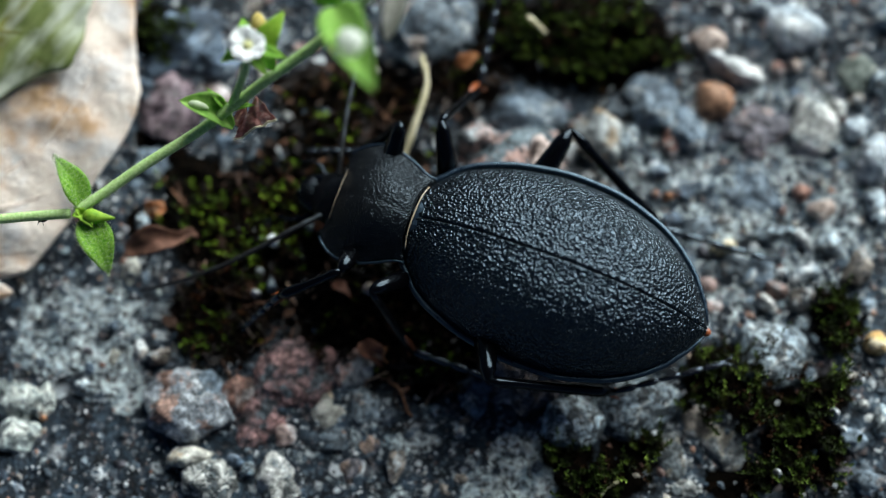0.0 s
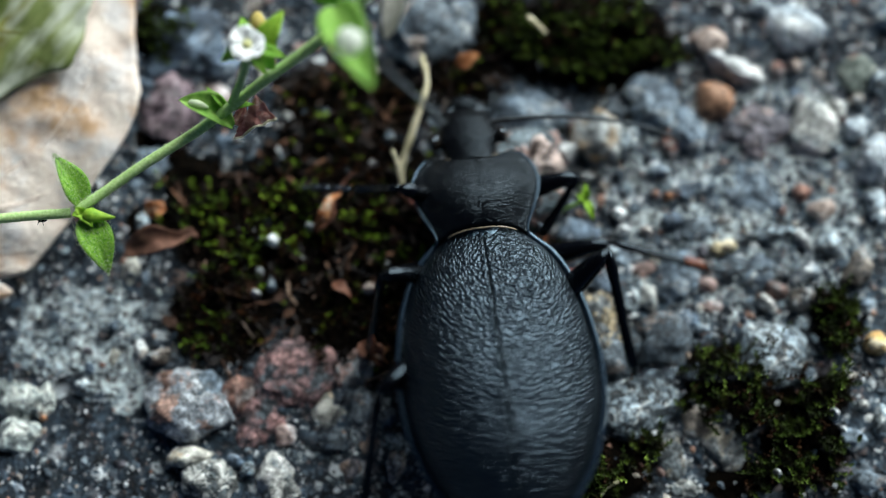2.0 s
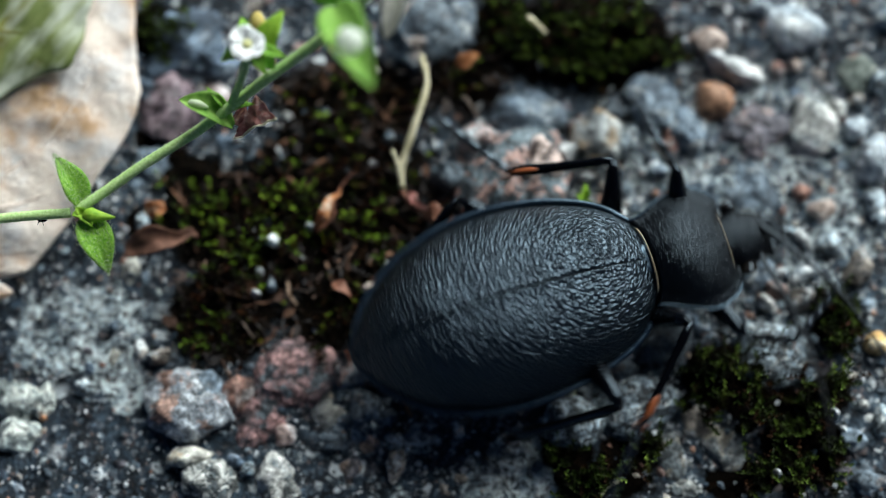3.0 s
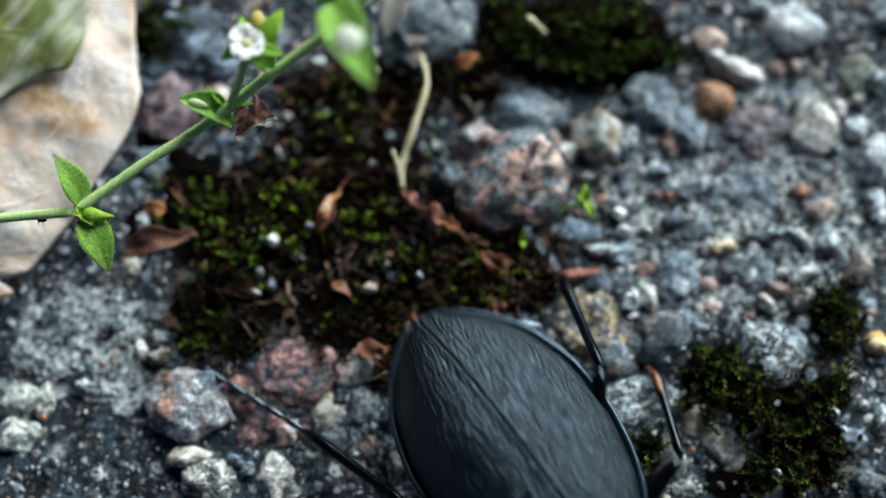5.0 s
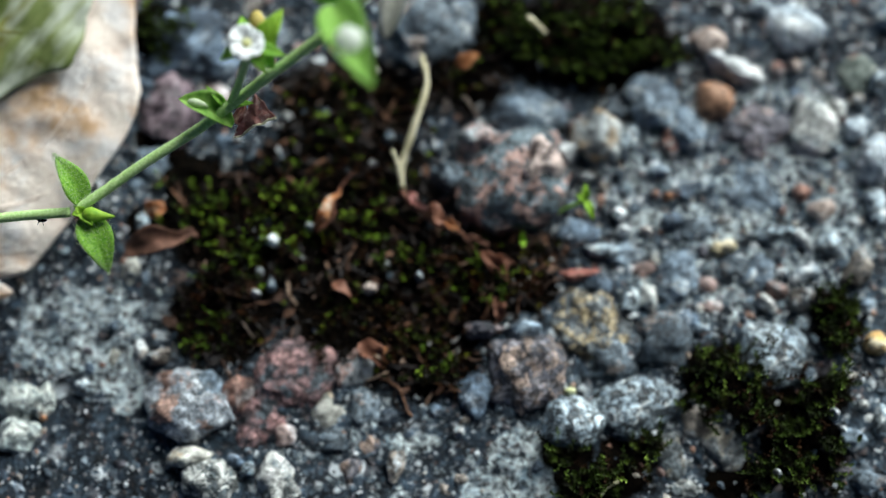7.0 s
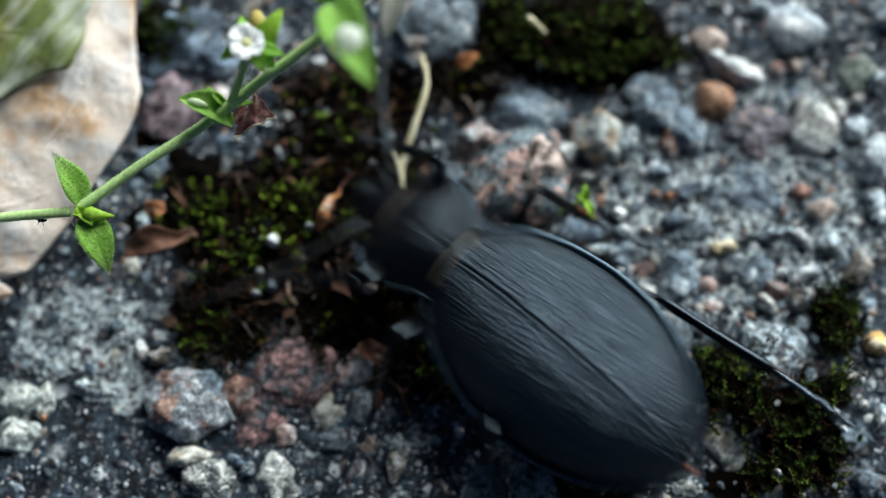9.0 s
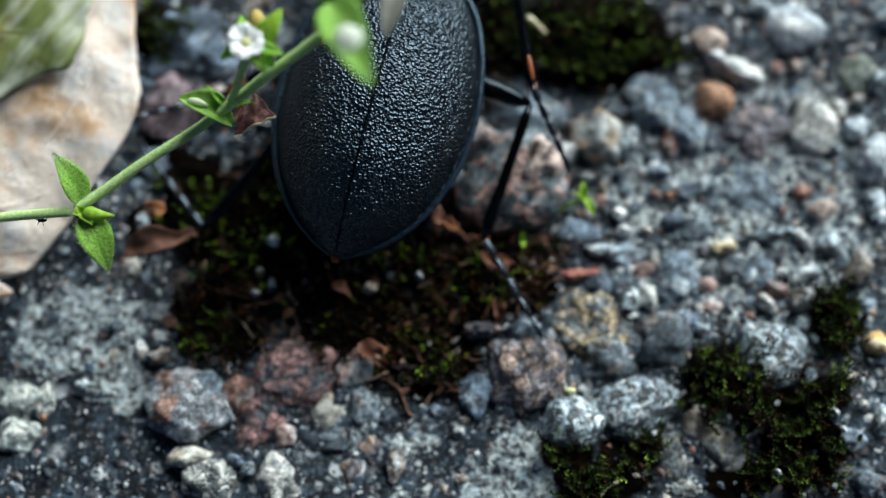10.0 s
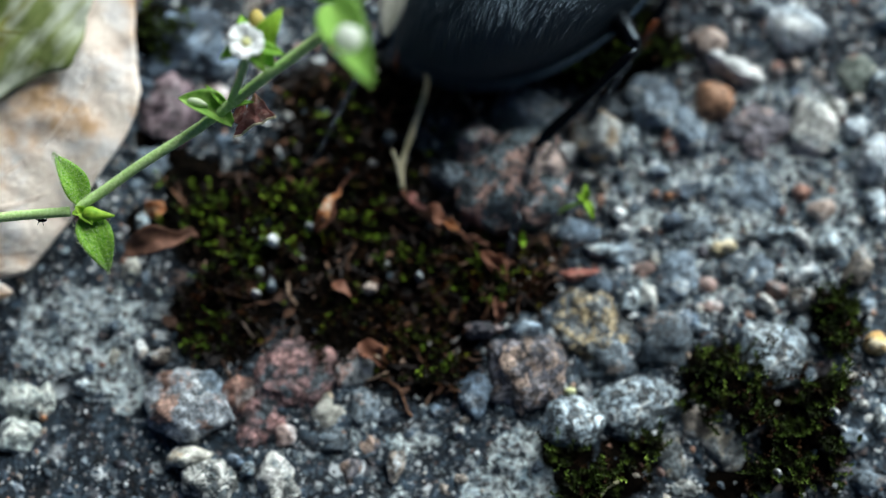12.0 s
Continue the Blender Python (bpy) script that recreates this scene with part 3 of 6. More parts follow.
def shield_mesh():
    nu, nv = 34, 33
    verts = []
    for i in range(nu):
        x = 0.15 + 7.45 * i / (nu - 1)
        w = (shield_width(x - 0.3) + shield_width(x) + shield_width(x + 0.3)) / 3
        h = 2.9 * math.sin(math.pi * (0.2 + 0.66 * (x / 7.6))) ** 0.7
        for j in range(nv):
            s = -1 + 2 * j / (nv - 1)
            back = 0.95 * abs(s) ** 4 * (1 - x / 7.6)
            front = 0.6 * abs(s) ** 4 * (x / 7.6)
            z = 7.2 - 0.034 * x * x + h * (1 - abs(s) ** 2.1) - 0.11 * math.exp(-(s * w / 0.18) ** 2)
            if abs(s) > 0.93:
                z += 0.22
            verts.append((0.88 * (x - back + front), w * s, z))
    n = len(verts)
    for i in range(nu):
        x = 0.15 + 7.45 * i / (nu - 1)
        for j in range(nv):
            s = -1 + 2 * j / (nv - 1)
            q = verts[i * nv + j]
            verts.append((q[0], q[1] * 0.97, 6.7 - 0.034 * x * x - 2.4 * (1 - s * s) ** 0.6))
    top = grid_faces(nu, nv)
    faces = [f[::-1] for f in top] + [tuple(n + k for k in f) for f in top]
    ring = [j for j in range(nv)] + [i * nv + nv - 1 for i in range(1, nu)] + [(nu - 1) * nv + j for j in range(nv - 2, -1, -1)] + [i * nv for i in range(nu - 2, 0, -1)]
    for a, b in zip(ring, ring[1:] + ring[:1]):
        faces.append((a, b, n + b, n + a))
    return mesh_from("pronotum", verts, faces, M_PRONOTUM)


def head_mesh():
    nu, nv = 20, 20
    verts = []
    for i in range(nu):
        t = i / (nu - 1)
        x = 6.6 + 5.0 * t
        w = float(np.interp(t, [0, 0.2, 0.45, 0.7, 0.9, 1], [2.2, 2.3, 2.7, 2.3, 1.9, 1.1]))
        h = float(np.interp(t, [0, 0.4, 0.8, 1], [1.5, 1.6, 1.3, 0.6]))
        for j in range(nv):
            a = 2 * math.pi * j / nv
            verts.append((x, w * math.cos(a), 5.9 - 1.6 * t + h * math.sin(a)))
    f = grid_faces(nu, nv, True)
    f.append(tuple(range(nu * nv - nv, nu * nv)))
    return mesh_from("head", verts, f, M_HEAD)


def build_beetle():
    b = base_empty("ground_beetle", 0, 0, 0, "large black ground beetle with leathery wrinkled wing cases", "beetle")
    for side in (1, -1):
        e = part("elytron", elytron_mesh(side), b)
        part("rim", rim_mesh(side), e, "smooth bluish black raised edge")
    part("abdomen", belly_mesh(), b, "glossy black underside")
    part("pronotum", shield_mesh(), b, "matt black shield with raised edges")
    for side in (1, -1):
        edge = []
        for i in range(24):
            x = 0.15 + 7.2 * i / 23
            w = (shield_width(x - 0.3) + shield_width(x) + shield_width(x + 0.3)) / 3
            edge.append((0.88 * (x - 0.95 * (1 - x / 7.6) + 0.6 * (x / 7.6)), side * w, 7.42 - 0.034 * x * x))
        part("margin", tube("margin", edge, [0.13] * 24, M_RIM, 7), b, "thin raised bluish black edge of the shield")
    collar = [(-0.1 - 0.3 * abs(q) ** 3, 2.9 * q, 7.25 + 1.75 * (1 - 0.6 * abs(q) ** 2.3)) for q in np.linspace(-0.98, 0.98, 18)]
    part("collar", tube("collar", collar, [0.06 + 0.07 * abs(noise.noise((k * 0.6, 3.0, 1.0))) for k in range(18)], M_GOLD, 8), b, "thin golden fringe behind the shield")
    neck = [(6.65, 3.0 * math.sin(a), 5.1 + 1.9 * math.cos(a)) for a in np.linspace(-1.3, 1.3, 16)]
    part("neck_fringe", tube("neck_fringe", neck, [0.03] * 16, M_GOLD, 6), b, "fine golden fringe before the shield")
    plate = [(-0.1, y, 8.75 - 0.12 * y * y) for y in (-1.5, -0.8, 0, 0.8, 1.5)] + [(-0.9, 0.75, 8.85), (-1.9, 0, 8.95), (-0.9, -0.75, 8.85)]
    low = [(x, y, z - 0.8) for x, y, z in plate]
    part("scutellum", mesh_from("scutellum", plate + low, [tuple(range(8)), tuple(range(15, 7, -1))] + [(i, 8 + i, 8 + (i + 1) % 8, (i + 1) % 8) for i in range(8)], M_RIM, False), b, "small shiny bluish black plate between the wing cases")
    waist = [(1.4, 0, 6.0), (0.2, 0, 6.0), (-1.2, 0, 6.0)]
    part("waist", tube("waist", waist, [2.0, 2.2, 2.2], M_GLOSS, 16), b)
    part("tail_tip", mesh_from("tail_tip", *ball_data((-26.0, 0, 5.5), (0.45, 0.4, 0.35)), M_RUST), b, "rusty orange tip of the abdomen")
    head = part("head", head_mesh(), b)
    part("labrum", mesh_from("labrum", *ball_data((11.9, 0, 4.4), (1.0, 1.25, 0.5)), M_HEAD), head)
    for side in (1, -1):
        part("eye", mesh_from("eye", *ball_data((8.7, side * 2.85, 5.7), (0.75, 0.55, 0.7)), M_EYE), head, "shiny bulging eye")
        jaw = smooth_path([(10.6, side * 1.1, 4.4), (11.7, side * 1.15, 4.1), (12.5, side * 0.75, 3.9), (13.0, side * 0.1, 3.8)], 5)
        part("mandible", tube("mandible", jaw, list(np.linspace(0.8, 0.14, len(jaw))), M_GLOSS, 8), head, "glossy curved jaw")
        palp = smooth_path([(11.0, side * 1.6, 3.8), (12.0, side * 2.4, 3.6), (13.0, side * 2.7, 3.0), (13.9, side * 2.6, 2.3)], 5)
        rad = [0.15 + 0.12 * abs(math.sin(i * 0.8)) for i in range(len(palp))]
        part("palp", tube("palp", palp, rad, M_GLOSS, 7), head)
    return b, head


beetle, head = build_beetle()

# One limb: hip place, then the lengths of its three members.
MEMBERS = {
    "front": ((3.6, 2.6, 4.0), 6.4, 6.0, 6.6),
    "mid": ((-2.2, 3.4, 3.5), 7.6, 9.2, 9.0),
    "hind": ((-7.6, 3.6, 3.7), 9.2, 12.0, 10.5),
}


def limb_meshes(kind):
    _, a, b, c = MEMBERS[kind]
    k = 1.15 if kind == "hind" else 1.0
    t = np.linspace(0, 1, 9)
    femur = tube("femur", [(a * s, 0, 0.25 * math.sin(math.pi * s)) for s in t], [k * r for r in (0.30, 0.85, 1.0, 1.0, 0.95, 0.85, 0.74, 0.64, 0.22)], M_GLOSS, 12)
    tv = tube_data([(b * s, 0, -0.2 * math.sin(math.pi * s)) for s in t], [k * r for r in (0.20, 0.42, 0.38, 0.38, 0.40, 0.42, 0.47, 0.52, 0.30)], 10)
    spikes = []
    for i in range(14):
        s = 0.15 + 0.06 * i
        d = (-1) ** i
        spikes.append(tube_data([(b * s, 0.3 * d * k, -0.2), (b * s + 0.5, 0.75 * d * k, -0.45)], [0.06, 0.01], 4))
    tibia = mesh_from("tibia", *tv, M_GLOSS)
    bristle = mesh_from("bristles", *join_data(spikes), M_GLOSS)
    spur = mesh_from("spur", *join_data([tube_data([(b * 0.97, d * 0.25, -0.2), (b + 0.95, d * 0.5, -0.5)], [0.16, 0.03], 6) for d in (1, -1)]), M_RUST)
    segs = []
    n = 5
    for i in range(n):
        x0, x1 = c * 0.92 * i / n, c * 0.92 * (i + 1) / n
        segs.append(mesh_from("tarsal_segment", *tube_data([(x0, 0, 0), (x0 + (x1 - x0) * 0.2, 0, 0.03), (x0 + (x1 - x0) * 0.75, 0, 0), (x1 + 0.02, 0, 0)], [0.17, 0.27, 0.38 - 0.02 * i, 0.2], 8), M_TARSUS))
    claws = [mesh_from("claw", *tube_data(smooth_path([(c * 0.9, 0, 0), (c * 0.96, d * 0.3, 0.1), (c, d * 0.55, -0.25)], 4), list(np.linspace(0.12, 0.02, 9)), 5), M_TARSUS) for d in (1, -1)]
    brush = mesh_from("brush", *ball_data((b * 0.84, 0.12, 0.28), (b * 0.13, 0.26, 0.22)), M_RUST)
    return femur, tibia, spur, segs, bristle, claws, brush


LIMB_PARTS = {}
for kind in MEMBERS:
    meshes = limb_meshes(kind)
    for side in ("left", "right"):
        fem = part("femur", meshes[0], beetle, "glossy black thigh")
        tib = part("tibia", meshes[1], beetle, "spiny black shin")
        part("spur", meshes[2], tib, "rusty spurs")
        if kind == "mid":
            part("brush", meshes[6], tib, "rust brown hair brush on the shin")
        tagged(part("bristles", meshes[4], tib, "short black bristles"), kind="stuff")
        tar = part("tarsus", meshes[3][0], beetle, "jointed black foot with two claws")
        for me in meshes[3][1:]:
            part("tarsal_segment", me, tar)
        for me in meshes[5]:
            part("claw", me, tar)
        LIMB_PARTS[side + "_" + kind] = (fem, tib, tar)


def antenna_mesh():
    path = smooth_path([(0, 0, 0), (2.6, 0.2, 0.7), (6.5, 0.4, 0.6), (10, 0.3, 0.2), (14, -0.3, -0.4), (17, -1.1, -1.2)], 9)
    rad = []
    for i in range(len(path)):
        s = i / (len(path) - 1)
        rad.append((0.26 - 0.12 * s) * (0.75 + 0.35 * abs(math.sin(s * math.pi * 10.5))))
    return tube("antenna", path, rad, M_ANTENNA, 8)


feeler = antenna_mesh()
ANTENNAE = {s: part("antenna", feeler, beetle, "thin jointed black feeler") for s in ("left", "right")}


# ---- stones set in the ground ----
COUNT = [0]


def stone_mesh(seed, level, size, rough=0.2, flats=14, soft=9.0):
    """A broken stone with half lengths size: flat faces at all angles, worn along their edges, pitted. Few flats and a low soft give a rounded pebble."""
    g = random.Random(seed)
    planes = []
    for k in range(flats):
        z = 1 - 2 * (k + 0.5) / flats
        w = k * 2.399 + g.uniform(-0.5, 0.5)
        r = math.sqrt(max(0.0, 1 - z * z))
        planes.append((Vector((r * math.cos(w), r * math.sin(w), z)), g.uniform(0.78, 1.0)))
    bm = bmesh.new()
    bmesh.ops.create_icosphere(bm, subdivisions=level, radius=1.0)
    o = Vector((seed * 7.3, seed * 3.1, seed * 5.7))
    big = max(size)
    for v in bm.verts:
        n = v.co.normalized()
        acc = sum((max(0.0, n.dot(p)) / d) ** soft for p, d in planes)
        r = 1.0 / max(acc, 1e-6) ** (1 / soft)
        r = min(r, 1.3) * (1 + rough * noise.noise(n * 1.3 + o) + rough * 0.6 * noise.noise(n * 3.1 + o))
        p = Vector((n.x * r * size[0], n.y * r * size[1], n.z * r * size[2]))
        if level > 2:
            p += n * (0.12 * noise.noise(p * 0.7 + o) + 0.10 * noise.noise(p * 1.9 + o) + 0.08 * noise.noise(p * 4.2 + o)) * min(1, big * 0.5) * min(1, rough * 6)
        v.co = p * MM
    me = bpy.data.meshes.new("stone")
    bm.to_mesh(me)
    bm.free()
    me.polygons.foreach_set("use_smooth", [True] * len(me.polygons))
    return me


TAKEN = []
TOPS = []
ROUND = ("pale", "brown", "orange", "amber", "amber_pale", "yellow")
WORN = ("pink_grey", "quartz", "cream", "white", "bluewhite", "rosy", "rosy_pale", "white_tan")


def stone(x, y, a, b, h, turn, kind):
    """A stone at x, y with half lengths a and b, standing h proud of the ground."""
    COUNT[0] += 1
    deep = max(h, 0.5 * min(a, b))
    level = 5 if max(a, b) > 2.4 else 4 if max(a, b) > 0.9 else 3
    rough, flats, soft = (0.04, 22, 7.0) if kind in ROUND else (0.10, 18, 8.0) if kind in WORN else (0.2, 13, 14.0)
    me = stone_mesh(COUNT[0], level, (a * 1.08, b * 1.08, deep), rough, flats, soft)
    me.materials.append(STONE[kind])
    ob = new("stone", me)
    ob.parent = ground
    ob.matrix_basis = pose(x * MM, y * MM, (relief(x, y) + h - deep) * MM, 0, 0, turn)
    TAKEN.append((x, y, max(a, b)))
    TOPS.append((x, y, a, b, radians(turn), relief(x, y) + h - deep, deep))
    return ob


stone(5.4, 6.0, 5.6, 4.6, 3.2, 8, "pink_grey")
stone(3.0, 9.6, 1.7, 1.7, 3.0, 0, "pale_pink")
stone(8.1, 7.2, 2.2, 2.1, 3.6, 20, "pink")
stone(10.6, 8.7, 1.1, 1.0, 2.8, 0, "white")
stone(0.8, 6.4, 1.6, 1.3, 2.2, 10, "grey")
stone(7.4, 12.6, 3.0, 2.2, 2.0, -8, "steel")
stone(16.1, -13.7, 4.4, 2.9, 2.3, 8, "pale")
stone(10.9, -15.2, 2.8, 2.5, 1.8, -25, "pale")
stone(7.2, -10.8, 3.1, 3.6, 2.0, -8, "tan_mauve")
stone(6.8, -7.1, 1.3, 0.9, 1.8, 0, "steel")
stone(3.4, -7.2, 1.5, 0.7, 1.4, 10, "mauve")
stone(12.7, -6.7, 3.0, 3.1, 1.2, 0, "ochre")
stone(14.4, -9.8, 2.3, 1.7, 1.2, -10, "grey")
stone(10.7, -12.5, 0.6, 0.5, 1.6, 20, "yellow")
stone(2.6, -12.6, 1.2, 1.8, 0.9, 5, "blue")
stone(15.9, -4.6, 0.9, 1.4, 1.0, 0, "pale")
stone(17.6, -4.1, 0.8, 1.3, 1.3, 10, "cream")
stone(18.9, -7.6, 2.4, 2.3, 1.0, 0, "grey")
stone(20.2, -2.3, 1.8, 2.5, 1.2, -20, "steel")
stone(28.0, -9.4, 3.4, 3.4, 1.6, -6, "pale")
stone(27.7, -4.8, 0.6, 1.2, 1.2, 45, "cream")
stone(28.6, -3.6, 1.1, 0.8, 1.4, -15, "rosy")
stone(30.9, -4.4, 1.2, 1.0, 1.4, 15, "tan")
stone(36.9, -8.3, 1.2, 1.1, 1.5, 0, "amber")
stone(35.5, -13.6, 0.6, 0.5, 1.2, 0, "cream")
stone(32.9, -14.4, 0.4, 0.5, 2.6, 0, "quartz")
stone(28.0, -19.4, 0.5, 0.4, 2.6, -20, "quartz")
stone(34.7, -16.5, 1.0, 1.0, 1.0, 0, "steel")
stone(37.1, -15.0, 0.9, 1.9, 1.2, 0, "pale")
stone(17.2, -1.7, 1.1, 0.7, 0.45, 20, "rosy")
stone(22.7, -3.0, 1.0, 0.7, 0.45, 0, "rosy")
stone(23.0, -5.0, 1.1, 0.6, 0.45, 10, "rosy")
stone(11.6, -2.1, 1.6, 0.5, 0.9, 4, "rust")
stone(23.7, 0.1, 0.9, 0.7, 1.0, 0, "amber_pale")
stone(-21.8, -13.8, 3.3, 3.2, 2.2, -18, "grey_pink")
stone(-20.2, -12.5, 1.5, 1.8, 1.6, -20, "steel")
stone(-36.0, -12.9, 2.3, 1.7, 1.1, -10, "chalk")
stone(-36.2, -16.0, 1.8, 1.5, 1.1, 10, "chalk")
stone(-33.7, -13.0, 0.8, 1.6, 1.3, -12, "chalk")
stone(-21.4, -18.0, 2.0, 1.0, 1.3, 6, "white_tan")
stone(-19.6, -20.1, 2.3, 2.2, 2.0, 0, "cream_speck")
stone(-14.2, -19.3, 1.6, 1.9, 1.7, -20, "cream")
stone(-13.5, -20.9, 1.3, 1.3, 1.3, 0, "cream_speck")
stone(-16.4, -19.0, 0.7, 0.8, 0.9, 0, "pale")
stone(-17.5, -18.3, 0.7, 0.6, 0.8, 0, "blue")
stone(-13.2, -11.2, 4.1, 2.9, 0.95, 8, "red")
stone(-15.7, -13.9, 2.7, 3.1, 0.5, 25, "red")
stone(-17.2, -12.6, 1.3, 1.5, 0.9, 20, "rust_dull")
stone(-7.5, -10.5, 1.7, 1.3, 0.45, 22, "pale_pink")
stone(-9.8, -14.0, 1.5, 1.5, 0.45, 20, "white_tan")
stone(-9.2, -16.2, 1.7, 1.2, 0.45, 10, "grey")
stone(-6.1, -16.8, 1.0, 1.8, 0.25, 4, "tan_mauve")
stone(-7.7, -19.0, 0.9, 1.1, 0.28, 0, "tan_mauve")
stone(-6.6, -13.7, 1.3, 1.6, 0.5, 0, "grey")
stone(-13.3, -16.1, 0.9, 1.0, 0.45, 10, "rosy")
stone(-25.8, -8.7, 0.7, 0.9, 1.2, 0, "white")
stone(-24.2, -9.4, 1.0, 0.6, 1.1, 12, "tan")
stone(-28.0, -9.4, 0.8, 1.0, 0.45, 10, "white_tan")
stone(-30.6, -11.9, 0.9, 0.8, 0.8, 0, "pale")
stone(-33.8, -14.6, 0.3, 0.3, 1.0, 0, "orange")
stone(-30.3, 4.6, 0.4, 0.4, 1.0, 0, "blue")
stone(13.8, 10.1, 2.1, 2.1, 1.8, -10, "tan_white")
stone(16.0, 9.6, 1.2, 1.7, 1.6, -20, "pale")
stone(18.2, 13.1, 2.2, 2.2, 1.8, 0, "steel")
stone(14.9, 12.3, 1.3, 1.2, 1.4, 0, "grey")
stone(23.6, 13.3, 2.1, 1.95, 2.2, -50, "brown")
stone(23.1, 18.6, 1.6, 1.4, 1.6, -10, "rosy_pale")
stone(25.7, 16.0, 2.8, 1.2, 1.7, -18, "white")
stone(23.8, 17.0, 1.0, 0.7, 2.2, 0, "quartz")
stone(31.1, 19.8, 2.9, 2.0, 1.8, -22, "bluewhite")
stone(27.8, 21.8, 1.2, 0.7, 1.4, 0, "bluewhite")
stone(32.1, 10.8, 2.2, 2.9, 1.7, -14, "cream")
stone(34.4, 12.6, 0.8, 1.1, 1.3, 25, "cream")
stone(35.8, 10.7, 1.0, 1.0, 1.3, 0, "bluewhite")
stone(34.1, 9.1, 0.7, 0.7, 1.1, 0, "pale")
stone(37.3, 8.0, 1.6, 2.6, 1.9, -5, "bluewhite")
stone(21.1, 10.5, 1.6, 2.1, 1.5, 12, "steel")
stone(19.8, 9.5, 0.7, 1.3, 1.2, -10, "rust_dull")
stone(27.2, 10.6, 2.7, 2.5, 0.8, 15, "mauve")
stone(26.9, 5.4, 2.7, 2.6, 0.7, -15, "steel")
stone(32.7, 3.5, 1.3, 1.0, 1.2, 15, "rosy_pale")
stone(31.0, 5.0, 0.8, 0.8, 1.2, 0, "rust_dull")
stone(33.2, 0.2, 1.4, 1.2, 1.2, 0, "pale")
stone(24.4, 0.3, 0.9, 0.6, 1.0, 0, "amber_pale")
stone(30.9, 0.8, 0.6, 1.1, 1.1, 25, "white")
stone(28.4, 1.5, 1.7, 0.8, 0.8, 15, "pale")
stone(19.4, 4.6, 0.5, 0.4, 1.3, 0, "orange")
stone(37.4, 3.6, 1.1, 2.2, 1.2, 10, "pale")
stone(36.2, 15.8, 1.5, 1.8, 1.3, 10, "greenish")
stone(37.9, 15.2, 0.8, 1.3, 1.2, 0, "pale")
stone(30.8, 16.5, 0.7, 0.6, 1.2, 0, "rosy_pale")
stone(29.2, 16.2, 0.6, 0.7, 1.0, 0, "rust_dull")
stone(36.0, 13.5, 0.9, 0.6, 1.0, 0, "tan")
stone(15.2, 3.1, 0.6, 0.6, 1.2, 0, "quartz")
stone(15.5, 1.7, 0.7, 0.5, 1.2, 0, "quartz")
stone(12.4, 6.5, 0.6, 0.5, 1.2, 0, "white")
stone(17.5, 1.6, 0.6, 0.5, 1.0, 0, "rosy_pale")
stone(18.5, 6.9, 0.9, 0.7, 1.0, 0, "steel")
stone(13.8, -0.1, 1.6, 0.8, 1.0, -8, "pale")
stone(15.7, -0.4, 1.3, 1.1, 0.8, 0, "steel")
stone(24.9, -1.6, 1.6, 1.3, 0.45, 0, "grey")
stone(27.1, -2.1, 1.3, 1.5, 0.8, 0, "steel")
stone(31.1, -2.1, 1.6, 0.7, 1.0, 24, "bluewhite")
stone(35.7, -1.6, 0.9, 1.8, 1.0, -20, "tan")
stone(21.8, 1.9, 1.5, 1.1, 0.45, 0, "grey")
stone(19.7, 2.4, 0.9, 0.8, 0.8, 0, "blue")
stone(23.0, 9.4, 0.8, 0.7, 0.9, 0, "blue")
stone(16.6, -8.0, 1.2, 1.3, 0.45, 0, "grey")
stone(20.7, -6.0, 1.4, 1.0, 0.8, 0, "blue")
stone(21.9, -7.0, 0.7, 0.5, 0.9, 0, "steel")
stone(13.3, -3.0, 1.3, 0.9, 0.7, 0, "blue")
stone(-1.6, 19.6, 3.5, 2.9, 1.8, 0, "grey")
stone(1.5, 20.0, 1.5, 2.5, 1.4, 10, "steel")
stone(-22.5, 18.8, 3.5, 2.9, 1.5, 0, "blue")
stone(-19.1, 16.5, 1.6, 1.4, 1.2, 0, "blue")
stone(-23.6, 12.7, 2.7, 2.8, 1.6, 10, "purple")
stone(-25.4, 7.7, 1.3, 1.7, 1.2, -10, "steel")
stone(-25.9, 2.3, 0.7, 1.3, 1.0, 10, "pale")
stone(-6.2, -3.4, 0.8, 0.6, 1.7, 10, "rosy_pale")
stone(-14.6, 0.6, 0.7, 0.5, 1.7, -20, "quartz")
stone(-11.5, 2.0, 0.4, 0.4, 1.6, 0, "quartz")
stone(-4.7, 9.9, 0.5, 0.5, 1.6, 0, "steel")
stone(-15.7, -2.0, 0.4, 0.5, 1.6, 0, "white")
stone(-15.9, -4.0, 0.4, 0.3, 1.5, 0, "white")
stone(-14.7, -3.2, 0.4, 0.6, 1.5, 0, "steel")
stone(-2.0, -2.5, 0.4, 0.5, 1.6, 0, "steel")
stone(39.2, 21.0, 1.5, 1.5, 1.4, 0, "steel")
stone(11.9, 1.4, 1.7, 1.5, 0.8, 0, "blue")
stone(24.0, -17.1, 2.2, 2.3, 0.5, 10, "mortar")
stone(19.5, -18.1, 1.3, 2.1, 0.5, 0, "mortar")
stone(20.1, -20.9, 1.5, 0.9, 0.8, 0, "cream_speck")
stone(27.2, -21.4, 1.5, 0.6, 0.45, 0, "grey")
stone(1.5, -15.9, 0.4, 0.4, 0.9, 0, "white")
stone(-4.0, -18.6, 0.8, 1.1, 0.6, -10, "tan")
stone(-4.5, -14.5, 0.8, 0.7, 0.7, 0, "blue")
stone(35.7, -20.0, 1.2, 1.5, 1.0, 0, "grey")
